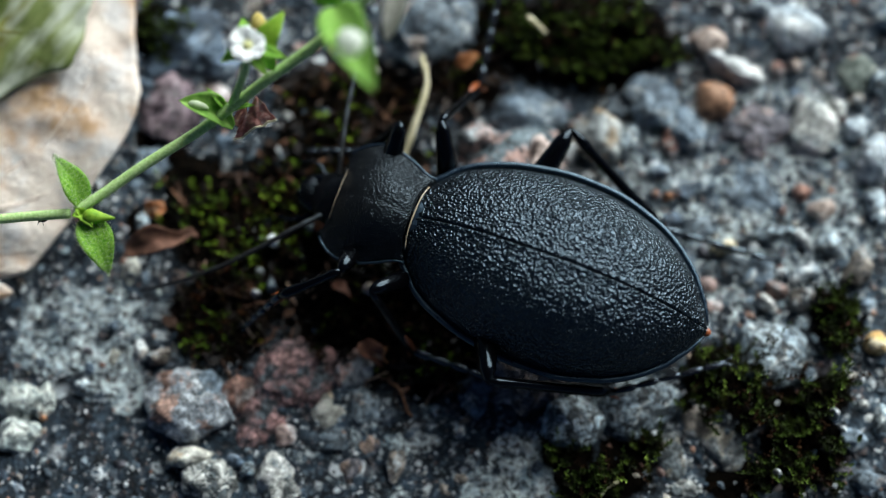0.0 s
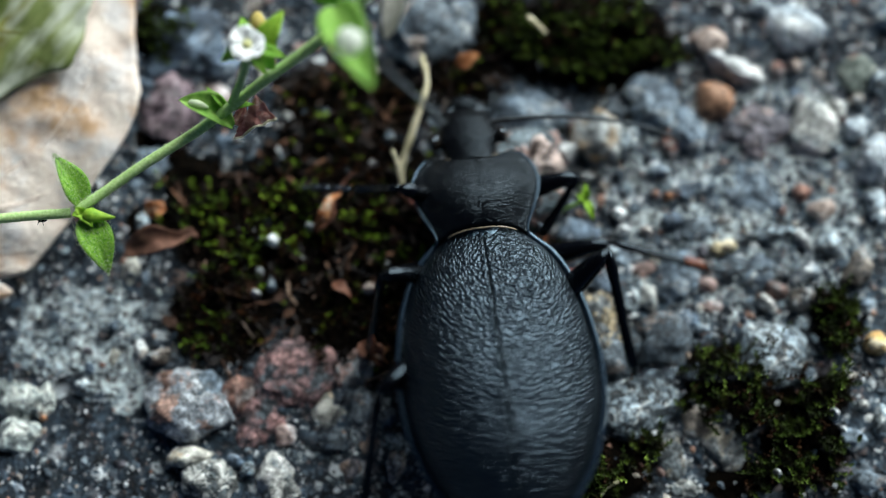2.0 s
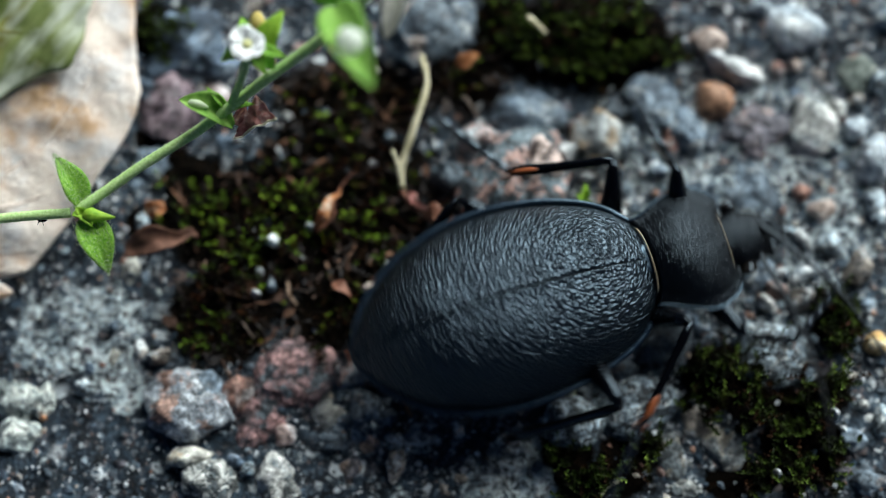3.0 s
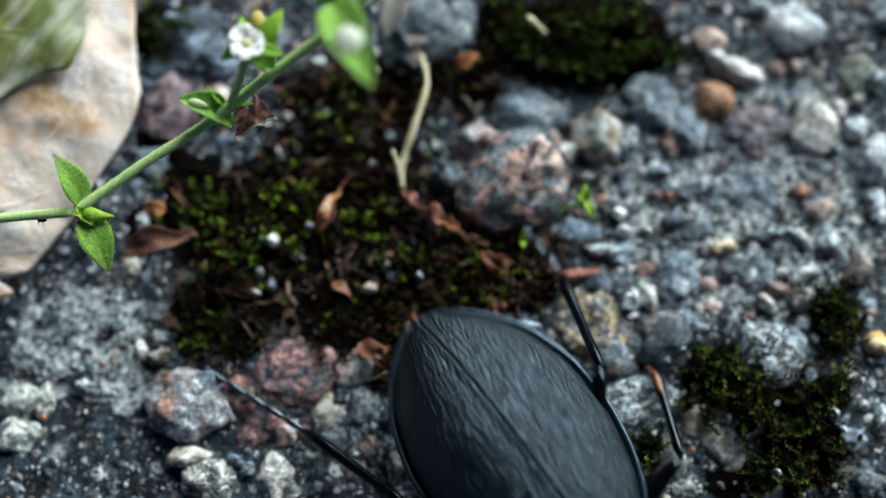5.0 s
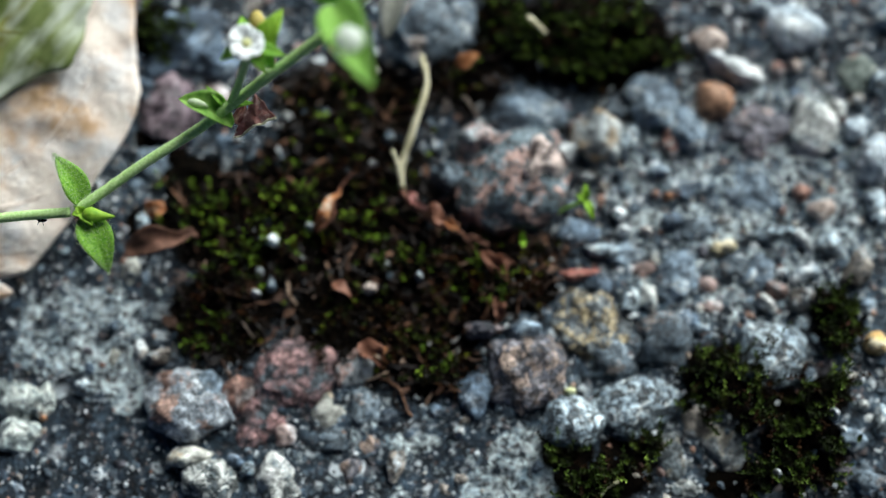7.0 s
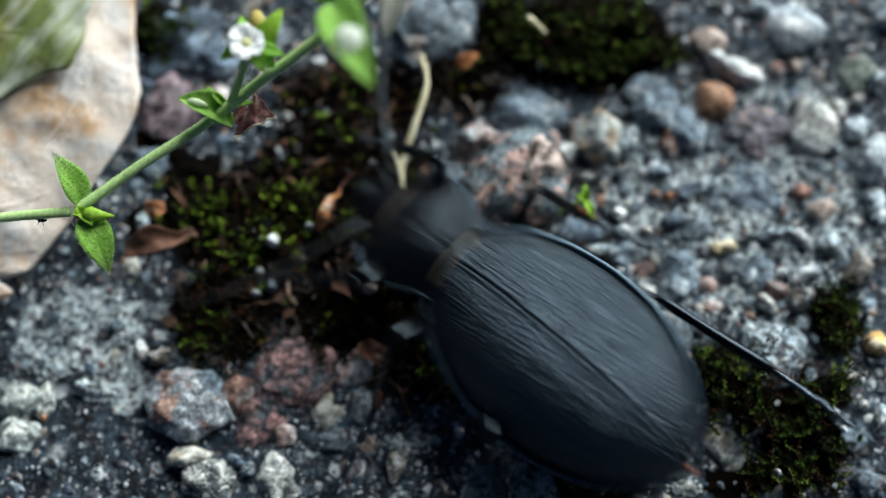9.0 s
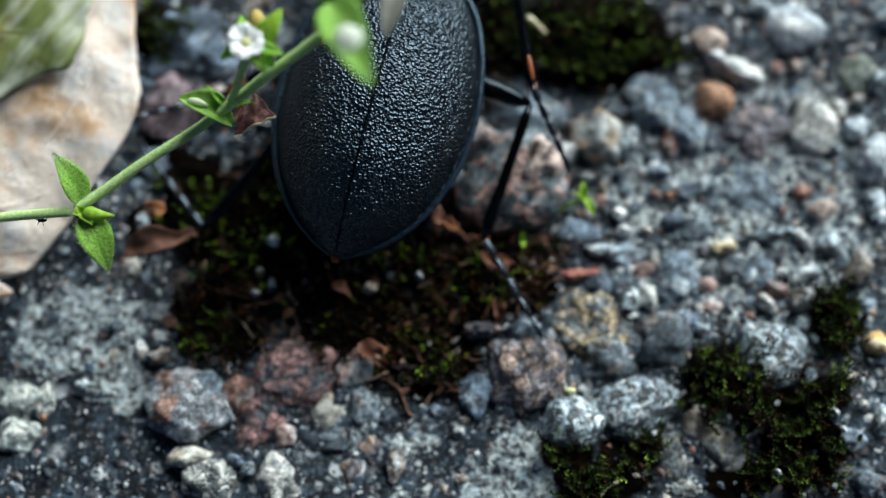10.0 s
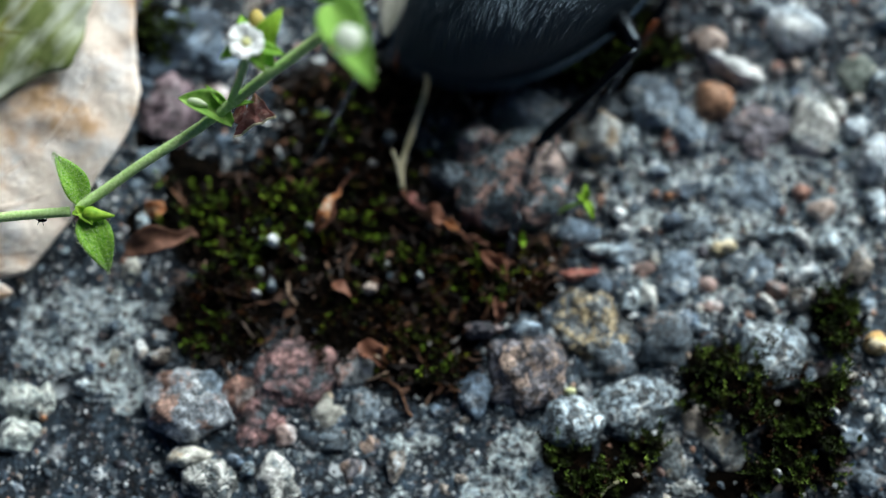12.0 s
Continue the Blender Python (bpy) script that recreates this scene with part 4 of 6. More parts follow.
stone(33.4, -19.1, 0.8, 0.7, 1.0, 0, "mauve")
stone(34.4, -6.5, 0.5, 0.4, 0.9, 0, "rust")


# smaller stones between them, sharing their shapes
rng = random.Random(5)
SHARED = {}
kinds = ["grey", "grey", "blue", "blue", "steel", "steel", "pale", "mauve", "tan", "rosy", "white_tan", "tan_mauve", "chalk"]
SIZES = (0.35, 0.45, 0.6, 0.8, 1.05, 1.4)
for k in sorted(set(kinds)):
    for i, r in enumerate(SIZES):
        me = stone_mesh(300 + 17 * i + 5 * sum(map(ord, k)) % 91, 2 if r < 0.8 else 3, (r * 1.2, r * 0.9, r * 0.6), 0.22, 12, 14.0)
        me.materials.append(STONE[k])
        SHARED[k, i] = me
placed = tries = 0
while placed < 290 and tries < 40000:
    tries += 1
    x, y = rng.uniform(-42, 42), rng.uniform(-24, 27)
    i = rng.choice((0, 0, 0, 1, 1, 1, 2, 2, 2, 3, 3, 4, 5))
    low = y < -4 and x < 18
    if low:
        i = min(i, 2)
        if rng.random() < 0.55:
            continue
    r = SIZES[i]
    if humus_at(x, y) > 0.35 or any(math.hypot(x - p, y - q) < 0.8 * s + r * 0.8 for p, q, s in TAKEN):
        continue
    kind = rng.choice(("grey", "blue", "blue", "steel", "mauve", "tan") if low else kinds)
    ob = new("stone", SHARED[kind, i])
    ob.parent = ground
    ob.matrix_basis = pose(x * MM, y * MM, (relief(x, y) - (0.3 if low else 0.15) * r) * MM, rng.uniform(-20, 20), rng.uniform(-20, 20), rng.uniform(0, 360))
    TAKEN.append((x, y, r))
    placed += 1


def build_grit():
    bm = bmesh.new()
    bmesh.ops.create_icosphere(bm, subdivisions=1, radius=1.0)
    bv = np.array([v.co[:] for v in bm.verts])
    bf = [tuple(v.index for v in f.verts) for f in bm.faces]
    bm.free()
    g = np.random.RandomState(3)
    verts, faces = [], []
    for _ in range(12000):
        x, y = g.uniform(-46, 46), g.uniform(-27, 32)
        if humus_at(x, y) > 0.45 and g.rand() < 0.88:
            continue
        r = 0.09 + 0.36 * g.rand() ** 2.2
        if y < -3 and x < 12:
            if g.rand() < 0.3:
                continue
            r = 0.06 + 0.6 * (r - 0.08)
        v = bv * (1 + 0.35 * g.randn(len(bv), 1)) * r * np.array([1, g.uniform(0.7, 1), g.uniform(0.5, 0.8)])
        a = g.uniform(0, 6.3)
        c, s = math.cos(a), math.sin(a)
        v = np.stack([v[:, 0] * c - v[:, 1] * s + x, v[:, 0] * s + v[:, 1] * c + y, v[:, 2] + relief(x, y) - 0.1 * r], 1)
        k = len(verts)
        verts += v.tolist()
        faces += [tuple(k + i for i in f) for f in bf]
    ob = new("grit", mesh_from("grit", verts, faces, M_GRIT, False))
    return tagged(ob, "loose grey, white and rusty sand grains", "grit", kind="stuff")


build_grit()


# ---- moss and litter ----
def moss(areas, count, mat, seed, label, low=0.5, high=1.4, leafs=11, sparse=-0.10, frond=1.0, ragged=0.15):
    """Shoots with leaves in a spiral, crowding in clumps with bare gaps between them and a ragged outline."""
    g = random.Random(seed)
    verts, faces, tips = [], [], []
    total = sum(a * b for _, _, a, b in areas)
    for cx, cy, a, b in areas:
        for _ in range(int(count * a * b / total)):
            w, q = g.uniform(0, 6.283), math.sqrt(g.random()) * 1.18
            x, y = cx + a * q * math.cos(w), cy + b * q * math.sin(w)
            clump = noise.noise((x * 0.55, y * 0.55, seed)) + 0.6 * noise.noise((x * 1.2, y * 1.2, seed + 4))
            if clump < sparse or (q > 0.7 and clump < ragged + (q - 0.7)):
                continue
            z = relief(x, y) - 0.1
            h = g.uniform(low, high) * (0.75 + 1.0 * max(0, clump))
            lean, way = g.uniform(0.1, 0.8), g.uniform(0, 6.283)
            tx, ty = lean * math.cos(way), lean * math.sin(way)
            for k in range(leafs):
                s = (k + 1) / leafs
                px, py, pz = x + tx * h * s * s, y + ty * h * s * s, z + h * s * 0.9
                d = k * 2.4 + w
                ln = (0.50 - 0.24 * s) * g.uniform(0.7, 1.4) * 0.8 * frond
                up = 0.35 + 1.3 * s
                ox, oy = math.cos(d), math.sin(d)
                wd = 0.075 * frond
                n = len(verts)
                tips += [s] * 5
                verts += [(px + oy * wd * 0.5, py - ox * wd * 0.5, pz), (px - oy * wd * 0.5, py + ox * wd * 0.5, pz),
                          (px + ox * ln * 0.6 - oy * wd, py + oy * ln * 0.6 + ox * wd, pz + ln * up * 0.5), (px + ox * ln * 0.6 + oy * wd, py + oy * ln * 0.6 - ox * wd, pz + ln * up * 0.5),
                          (px + ox * ln, py + oy * ln, pz + ln * up)]
                faces += [(n, n + 1, n + 2, n + 3), (n + 3, n + 2, n + 4)]
                if k:
                    faces.append((n, n + 1, n - 5 + 1, n - 5))
    me = mesh_from("moss", verts, faces, mat, False)
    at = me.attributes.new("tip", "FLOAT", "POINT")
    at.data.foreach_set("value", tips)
    ob = new("moss", me)
    return tagged(ob, label, "moss", kind="stuff")


CUSHION = [(-15.2, 1.5, 8.2, 6.2), (-9.0, 5.1, 8.2, 7.0), (-8.1, 13.2, 7.3, 4.0), (1.8, 15.7, 3.4, 3.5), (3.7, 0.3, 3.9, 2.2)]
DUSKY = [(-4.5, -5.9, 9.2, 6.0), (-19.0, -5.9, 4.6, 4.2), (-1.2, -9.3, 4.6, 3.7), (0.3, -1.9, 5.3, 4.0), (6.6, -2.9, 3.4, 2.7), (8.5, 0.0, 2.4, 1.6)]
moss(CUSHION, 3000, M_MOSS_BROWN, 11, "dark brown and green moss cushion over near-black humus", 0.4, 1.2, 10, -0.2, 1.1)
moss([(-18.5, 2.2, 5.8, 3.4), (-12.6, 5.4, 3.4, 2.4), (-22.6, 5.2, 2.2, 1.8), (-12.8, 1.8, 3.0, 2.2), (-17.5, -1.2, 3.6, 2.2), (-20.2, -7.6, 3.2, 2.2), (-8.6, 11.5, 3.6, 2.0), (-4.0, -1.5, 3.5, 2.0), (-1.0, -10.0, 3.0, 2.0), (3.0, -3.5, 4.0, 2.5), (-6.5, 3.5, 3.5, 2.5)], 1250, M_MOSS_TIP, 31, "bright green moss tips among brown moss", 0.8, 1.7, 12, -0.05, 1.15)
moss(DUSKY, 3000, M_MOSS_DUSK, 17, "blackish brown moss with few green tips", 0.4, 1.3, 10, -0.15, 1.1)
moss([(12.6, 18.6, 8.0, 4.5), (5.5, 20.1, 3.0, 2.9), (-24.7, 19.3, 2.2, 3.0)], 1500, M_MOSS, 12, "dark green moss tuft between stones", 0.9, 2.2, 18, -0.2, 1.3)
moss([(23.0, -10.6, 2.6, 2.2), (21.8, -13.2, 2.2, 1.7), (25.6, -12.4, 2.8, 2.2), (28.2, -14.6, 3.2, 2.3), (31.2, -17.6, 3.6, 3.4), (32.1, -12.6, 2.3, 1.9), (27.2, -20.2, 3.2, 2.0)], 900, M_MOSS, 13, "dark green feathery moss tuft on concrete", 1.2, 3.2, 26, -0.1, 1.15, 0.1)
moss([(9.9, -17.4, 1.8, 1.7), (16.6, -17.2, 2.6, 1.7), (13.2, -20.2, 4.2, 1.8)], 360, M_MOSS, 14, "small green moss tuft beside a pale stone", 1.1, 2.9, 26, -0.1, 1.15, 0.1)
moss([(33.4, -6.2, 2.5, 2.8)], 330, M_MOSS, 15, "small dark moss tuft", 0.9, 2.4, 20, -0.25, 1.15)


def build_litter():
    g = random.Random(21)
    items = []
    for cx, cy, a, b in CUSHION + DUSKY:
        for _ in range(int(a * b * 4.0)):
            w, q = g.uniform(0, 6.283), math.sqrt(g.random())
            x, y = cx + a * q * math.cos(w), cy + b * q * math.sin(w)
            z, d, ln = relief(x, y) + 0.05, g.uniform(0, 6.283), 0.13 + 0.85 * g.random() ** 3.0
            wd = ln * g.uniform(0.15, 0.8)
            c, s = math.cos(d), math.sin(d)
            t = g.uniform(-0.2, 0.35)
            vs = [(x + c * ln * i - s * wd * j * (1 - abs(i)), y + s * ln * i + c * wd * j * (1 - abs(i)), z + 0.25 + t * i + 0.1 * j * j + dz) for dz in (0, -0.08) for i, j in ((-0.9, 0), (-0.2, 0.9), (0.4, 0.8), (0.9, 0), (0.35, -0.9), (-0.3, -0.8))]
            f = [(0, 5, 4, 3, 2, 1), (6, 7, 8, 9, 10, 11)] + [(i, (i + 1) % 6, 6 + (i + 1) % 6, 6 + i) for i in range(6)]
            items.append((vs, f))
    for cx, cy, a, b in CUSHION + DUSKY:
        for _ in range(14):
            w, q = g.uniform(0, 6.283), math.sqrt(g.random())
            p = Vector((cx + a * q * math.cos(w), cy + b * q * math.sin(w), 0))
            d, pts = g.uniform(0, 6.283), []
            for k in range(7):
                pts.append((p.x, p.y, relief(p.x, p.y) + 0.25 + 0.3 * math.sin(k)))
                d += g.uniform(-0.6, 0.6)
                p = p + Vector((math.cos(d), math.sin(d), 0)) * 0.6
            items.append(tube_data(pts, [0.09 + 0.05 * g.random()] * 7, 5))
    ob = new("plant_litter", mesh_from("plant_litter", *join_data(items), M_LITTER, False))
    return tagged(ob, "crumbs of brown dead leaf among the moss", "litter", kind="stuff")


build_litter()


# ---- the flowering stem that leans over the place ----
def leaf_data(origin, tip, width, bend=0.15, fold=0.25, roll=0.0, nu=16, nv=9, thick=0.12, blunt=0.8):
    o, t = Vector(origin), Vector(tip)
    d = t - o
    ln = d.length
    d.normalize()
    side = d.cross(Vector((0, 0, 1)))
    side = side.normalized() if side.length > 0.05 else Vector((1, 0, 0))
    up = side.cross(d)
    side = (Matrix.Rotation(roll, 3, d) @ side).normalized()
    up = (Matrix.Rotation(roll, 3, d) @ up).normalized()

    def at(u, v):
        s = 2 * v - 1
        w = width * (math.sin(math.pi * min(1, u ** blunt * 0.97 + 0.03)) ** 0.75 * (1 - 0.25 * u) + 0.05 * (1 - u))
        return o + d * ln * u + side * w * s + up * (bend * ln * math.sin(math.pi * u) + fold * w * s * s - 0.10 * math.exp(-(s / 0.12) ** 2) + 0.05 * math.sin(9 * u + 3 * s) * abs(s))

    return sheet_data(at, nu, nv, thick)


def local(p, o):
    return tuple(a - b for a, b in zip(p, o))


ROOT = (-58.4, 0.0, 0.0)


def build_stem():
    e = base_empty("flowering_stem", *ROOT, "slender green weed stem with paired leaves and a white flower", "plant")

    def at(p):
        return local(p, ROOT)

    line = [at(ROOT), at((-52.5, -0.9, 6.0)), at((-43.3, -0.4, 9.3)), at((-35.4, 0.3, 10.0)), at((-30.5, 0.6, 10.3))]
    path = smooth_path(line, 10)
    part("stem", tube("stem", path, [0.42] * len(path), M_STEM, 10), e)
    line2 = [at((-30.0, 0.8, 10.4)), at((-27.9, 2.1, 10.8)), at((-24.2, 4.5, 11.6)), at((-19.5, 7.2, 12.8)), at((-14.3, 10.2, 16.0)), at((-9.1, 12.8, 20.0)), at((-4.6, 15.4, 25.0)), at((1.6, 19.4, 29.0)), at((9.4, 24.0, 28.0))]
    path2 = smooth_path(line2, 10)
    part("stem", tube("stem", path2, list(np.linspace(0.40, 0.48, len(path2))), M_STEM, 10), e)
    hairs, g = [], random.Random(9)
    for p in (path[20:] + path2[:60]):
        for _ in range(44):
            d = Vector((g.uniform(-1, 1), g.uniform(-1, 1), g.uniform(-1, 1))).normalized()
            q = p + Vector((g.uniform(-0.2, 0.2), g.uniform(-0.1, 0.1), 0))
            hairs.append(tube_data([q + d * 0.36, q + d * g.uniform(0.48, 0.60)], [0.02, 0.006], 3))
    tagged(part("hairs", mesh_from("hairs", *join_data(hairs), M_FUZZ), e, "fine pale hairs"), kind="stuff")

    def leaf(o, t, w, mat=M_LEAF, label="", **kw):
        v, f = leaf_data(at(o), at(t), w, **kw)
        ob = part("leaf", mesh_from("leaf", v, f, mat), e, label)
        if label.startswith("hairy"):
            fuzz = []
            mid = sum((Vector(q) for q in v), Vector()) / len(v)
            for q in v[:144]:
                for _ in range(6):
                    p = q + Vector((g.uniform(-0.15, 0.15), g.uniform(-0.15, 0.15), 0))
                    out = (p - mid).normalized() * 0.13 + Vector((g.uniform(-0.07, 0.07), g.uniform(-0.07, 0.07), 0.14))
                    fuzz.append(tube_data([p, p + out], [0.016, 0.005], 3))
            tagged(part("hairs", mesh_from("hairs", *join_data(fuzz), M_FUZZ), ob, "fine pale hairs"), kind="stuff")
        return ob

    leaf((-29.4, 1.2, 10.4), (-31.7, 5.1, 11.5), 1.25, label="hairy pointed leaf", roll=0.3)
    leaf((-29.3, 0.3, 10.4), (-27.3, -4.3, 9.6), 1.55, label="hairy pointed leaf", roll=-0.2)
    leaf((-17.1, 7.2, 12.8), (-21.4, 9.1, 14.2), 1.4, M_LEAFPALE, roll=0.3, fold=0.7, blunt=1.15)
    leaf((-17.3, 8.2, 13.5), (-19.2, 10.1, 14.5), 0.35, M_LEAF)
    leaf((-17.9, 8.5, 13.4), (-15.3, 8.8, 14.0), 0.4, M_LEAF)
    leaf((-8.5, 13.8, 24.0), (-5.1, 4.9, 31.0), 1.95, M_LEAFPALE, "broad pointed leaf holding a pale bud", roll=0.15, fold=0.5, bend=0.05)
    leaf((-9.0, 14.6, 22.0), (-9.2, 16.8, 25.0), 1.2, M_LEAF)
    leaf((-2.8, 16.4, 26.0), (-4.4, 11.0, 24.0), 1.0, M_WITHER, "withered pale hanging leaf", fold=0.6, bend=0.05, blunt=1.3)
    bud = [at((-7.6, 10.6, 27.2)), at((-6.9, 9.3, 28.6)), at((-6.2, 8.6, 29.2))]
    part("bud", tube("bud", smooth_path(bud, 4), [0.3, 0.6, 0.85, 1.05, 1.15, 1.1, 0.95, 0.65, 0.2], M_BUDWHITE, 10), e, "white closed bud")
    b2 = [at((-29.2, 0.3, 10.8)), at((-28.3, 0.1, 11.2)), at((-26.7, 0.0, 11.2))]
    part("bud", tube("bud", smooth_path(b2, 5), [0.3, 0.5, 0.62, 0.68, 0.66, 0.58, 0.48, 0.36, 0.24, 0.14, 0.05], M_BUD, 10), e, "pointed yellow green bud")
    for x, y in ((-0.55, 0.4), (0.2, -0.9), (0.95, -1.25), (-0.8, -0.25)):
        o, t = Vector(at((-29.4, 0.4, 10.8))), Vector(at((-29.4, 0.4, 10.8))) + Vector((x, y, 0.6))
        part("sepal", mesh_from("sepal", *leaf_data(o, t, 0.45, nu=8, nv=5), M_BUD), e)
    b3 = [at((-20.6, 8.8, 14.2)), at((-19.8, 8.6, 14.5)), at((-19.0, 8.4, 14.2))]
    part("bud", tube("bud", smooth_path(b3, 4), [0.15, 0.3, 0.34, 0.36, 0.35, 0.31, 0.26, 0.18, 0.08], M_FUZZ, 10), e, "small pale bud in a leaf cup")
    stalk = smooth_path([at((-17.4, 8.5, 13.4)), at((-16.3, 9.7, 16.5)), at((-15.6, 10.9, 19.0)), at((-15.4, 11.8, 19.6))], 6)
    part("flower_stalk", tube("flower_stalk", stalk, [0.34] * len(stalk), M_STEM, 8), e)
    c = Vector(at((-15.45, 11.85, 20.0)))
    fl = part("flower", mesh_from("flower", *ball_data(c, (0.5, 0.5, 0.42)), M_ANTHER), e, "small white flower with rounded petals")
    for deg, ln in ((124, 1.65), (36, 1.35), (-14, 1.5), (-74, 1.2), (-122, 1.5)):
        a = radians(deg)
        t = c + Vector((ln * math.cos(a), ln * math.sin(a), 0.4))
        part("petal", mesh_from("petal", *leaf_data(c, t, 1.18, nu=12, nv=9, blunt=1.9, bend=0.10, fold=0.2), M_PETAL), fl)
    for x, y in ((-0.6, 2.25), (-2.25, -1.4), (3.0, -1.15), (1.5, -2.65)):
        t = Vector(at((-15.4, 12.3, 19.2))) + Vector((x, y, -0.2))
        part("sepal", mesh_from("sepal", *leaf_data(c - Vector((0, 0, 0.5)), t, 0.6, nu=8, nv=5), M_LEAF), fl, "green pointed sepal")
    b4 = [at((-14.7, 13.2, 18.6)), at((-14.7, 14.0, 19.2)), at((-14.8, 14.9, 19.2))]
    part("bud", tube("bud", smooth_path(b4, 4), [0.3, 0.5, 0.62, 0.68, 0.68, 0.6, 0.5, 0.35, 0.12], M_FADED, 10), e, "faded yellow seed bud")
    leaf((-15.0, 11.5, 18.5), (-12.6, 14.8, 20.0), 1.0, M_BUD, roll=0.2)
    leaf((-14.2, 11.1, 17.0), (-13.3, 12.9, 19.5), 1.25, M_LEAF, roll=-0.2)
    def paper(corners, folds, mat, label, rim=0.0):
        """A crumpled triangular scrap between three corners, folded along its length."""
        a, b2, c2 = (Vector(at(q)) for q in corners)

        def lie(u, v):
            p = a.lerp(b2.lerp(c2, v), 0.04 + 0.96 * u)
            q = noise.noise(p * 1.3)
            return p + Vector((0.14 * noise.noise(p * 2.2 + Vector((3, 1, 8))), 0.14 * q, folds * (abs((v * 1.5 + 0.2) % 1.0 - 0.5) - 0.25) * (0.3 + u) + 0.25 * q))

        v, f = sheet_data(lie, 18, 22, 0.08)
        ob = part("bract", mesh_from("bract", v, f, mat), e, label)
        if rim:
            line = [lie(1.0, k / 23) - Vector((0, 0, 0.04)) for k in range(24)]
            part("edge", tube("edge", line, [rim * (0.7 + 0.5 * abs(math.sin(k * 1.9))) for k in range(24)], M_STALK, 5), ob, "bleached papery edge")

    paper(((-15.2, 9.6, 14.0), (-17.1, 6.4, 12.0), (-13.5, 7.8, 13.4)), 0.6, M_BRACT, "crumpled dried red brown bract", 0.11)
    paper(((-15.8, 9.4, 13.6), (-17.5, 7.8, 12.6), (-16.2, 7.1, 12.2)), 0.5, M_BRACT, "folded dark red bract")
    return e


stem = build_stem()


def build_gnat():
    o = (-32.9, 0.2, 9.6)
    e = base_empty("gnat", *o, "tiny black insect clinging under the stem", "insect")
    part("body", mesh_from("body", *ball_data((0, 0, 0), (0.42, 0.15, 0.15)), M_GLOSS), e)
    for k, (x, y) in enumerate(((0.5, 0.25), (0.1, -0.3), (-0.3, -0.28), (-0.55, 0.1))):
        part("leg", tube("leg", [(0.5 * x, 0, 0), (x, y, 0.15), (1.3 * x, 1.4 * y, -0.05)], [0.05, 0.04, 0.02], M_GLOSS, 5), e)
    return e


build_gnat()


# ---- fallen leaves ----
def fallen_leaf(name, edge, back, mat, label, seed, lift, nu=90, nv=50, ribs=()):
    """edge: points along the torn free margin; back: how far the blade runs from it; ribs: lines of raised veins on the blade."""
    ex = smooth_path(edge, 14)

    def at(u, v, up=0.0):
        k = u * (len(ex) - 1)
        i = min(int(k), len(ex) - 2)
        p = ex[i].lerp(ex[i + 1], k - i)
        jag = 0.08 * noise.noise((u * 37, seed + 0.4, 0.3)) + 0.26 * noise.noise((u * 9, seed + 0.4, 4.3))
        q = p + Vector(back) * v + Vector((jag * (1 - v) * 1.4, jag * (1 - v), 0))
        wave = lift * (0.6 * noise.noise((q.x * 0.16, q.y * 0.16, seed)) + 0.4 * noise.noise((q.x * 0.42, q.y * 0.42, seed)))
        crease = abs(noise.noise((q.x * 0.22 + 5, q.y * 0.22, seed + 3)))
        return Vector((q.x, q.y, q.z + wave + lift * 0.5 * (0.3 - min(0.3, crease)) + 0.25 * math.sin(math.pi * min(1, v * 3)) + up))

    e = base_empty(name, 0, 0, 0, label, "leaf", "fallen leaves")
    part("blade", mesh_from("blade", *sheet_data(at, nu, nv, 0.22), mat), e)
    for u0, v0, u1, v1 in ribs:
        line = [at(u0 + (u1 - u0) * s, v0 + (v1 - v0) * s, -0.09) for s in np.linspace(0, 1, 24)]
        part("vein", tube("vein", line, list(np.linspace(0.22, 0.1, 24)), mat, 7), e, "raised leaf vein")
    return e


fallen_leaf("dry_leaf", [(-26.5, 27.6, 3.2), (-26.8, 21.4, 3.2), (-26.3, 16.2, 3.4), (-25.9, 12.9, 3.4), (-26.9, 9.5, 3.0), (-28.9, 6.4, 2.6), (-31.7, 2.3, 2.0), (-33.9, -0.6, 1.6), (-35.5, -2.2, 1.4), (-37.7, -2.8, 1.2), (-43.4, -4.1, 0.9)], (-30, 2, 0.6), M_DRYLEAF, "pale pinkish tan dry leaf lying underside up", 2.0, 0.9, ribs=((0.95, 0.42, 0.2, 0.12), (0.62, 0.25, 0.50, 0.0), (0.75, 0.32, 0.68, 0.0)))
fallen_leaf("faded_leaf", [(-29.8, 22.7, 5.4), (-29.9, 20.6, 5.4), (-30.5, 18.4, 5.3), (-31.1, 16.0, 5.2), (-31.9, 14.6, 5.0), (-33.5, 14.4, 4.9), (-35.4, 13.5, 4.8), (-37.3, 12.4, 4.6), (-40.6, 10.2, 4.2)], (-22, 14, 0.8), M_GREENLEAF, "greyish green fading leaf over the dry leaf", 7.0, 0.7, ribs=((0.9, 0.5, 0.25, 0.05),))
fallen_leaf("dry_leaf", [(-40.7, -1.6, 0.9), (-37.7, -3.0, 0.8), (-36.7, -3.9, 0.6), (-37.7, -4.6, 0.6), (-40.5, -6.0, 0.6)], (-9, 0, 0.2), M_DRYLEAF, "torn tip of a pale dry leaf", 4.0, 0.4, 30, 16)


# ---- stalks, scraps and a seedling ----
def stalk(name, pts, r0, r1, mat, label, category):
    path = smooth_path(pts, 8)
    radii = [r * (1 + 0.45 * noise.noise((k * 0.35, 10 * r0, pts[0][0]))) for k, r in enumerate(np.linspace(r0, r1, len(path)))]
    me = tube(name, path, radii, mat, 8)
    return tagged(new(name, me), label, category)


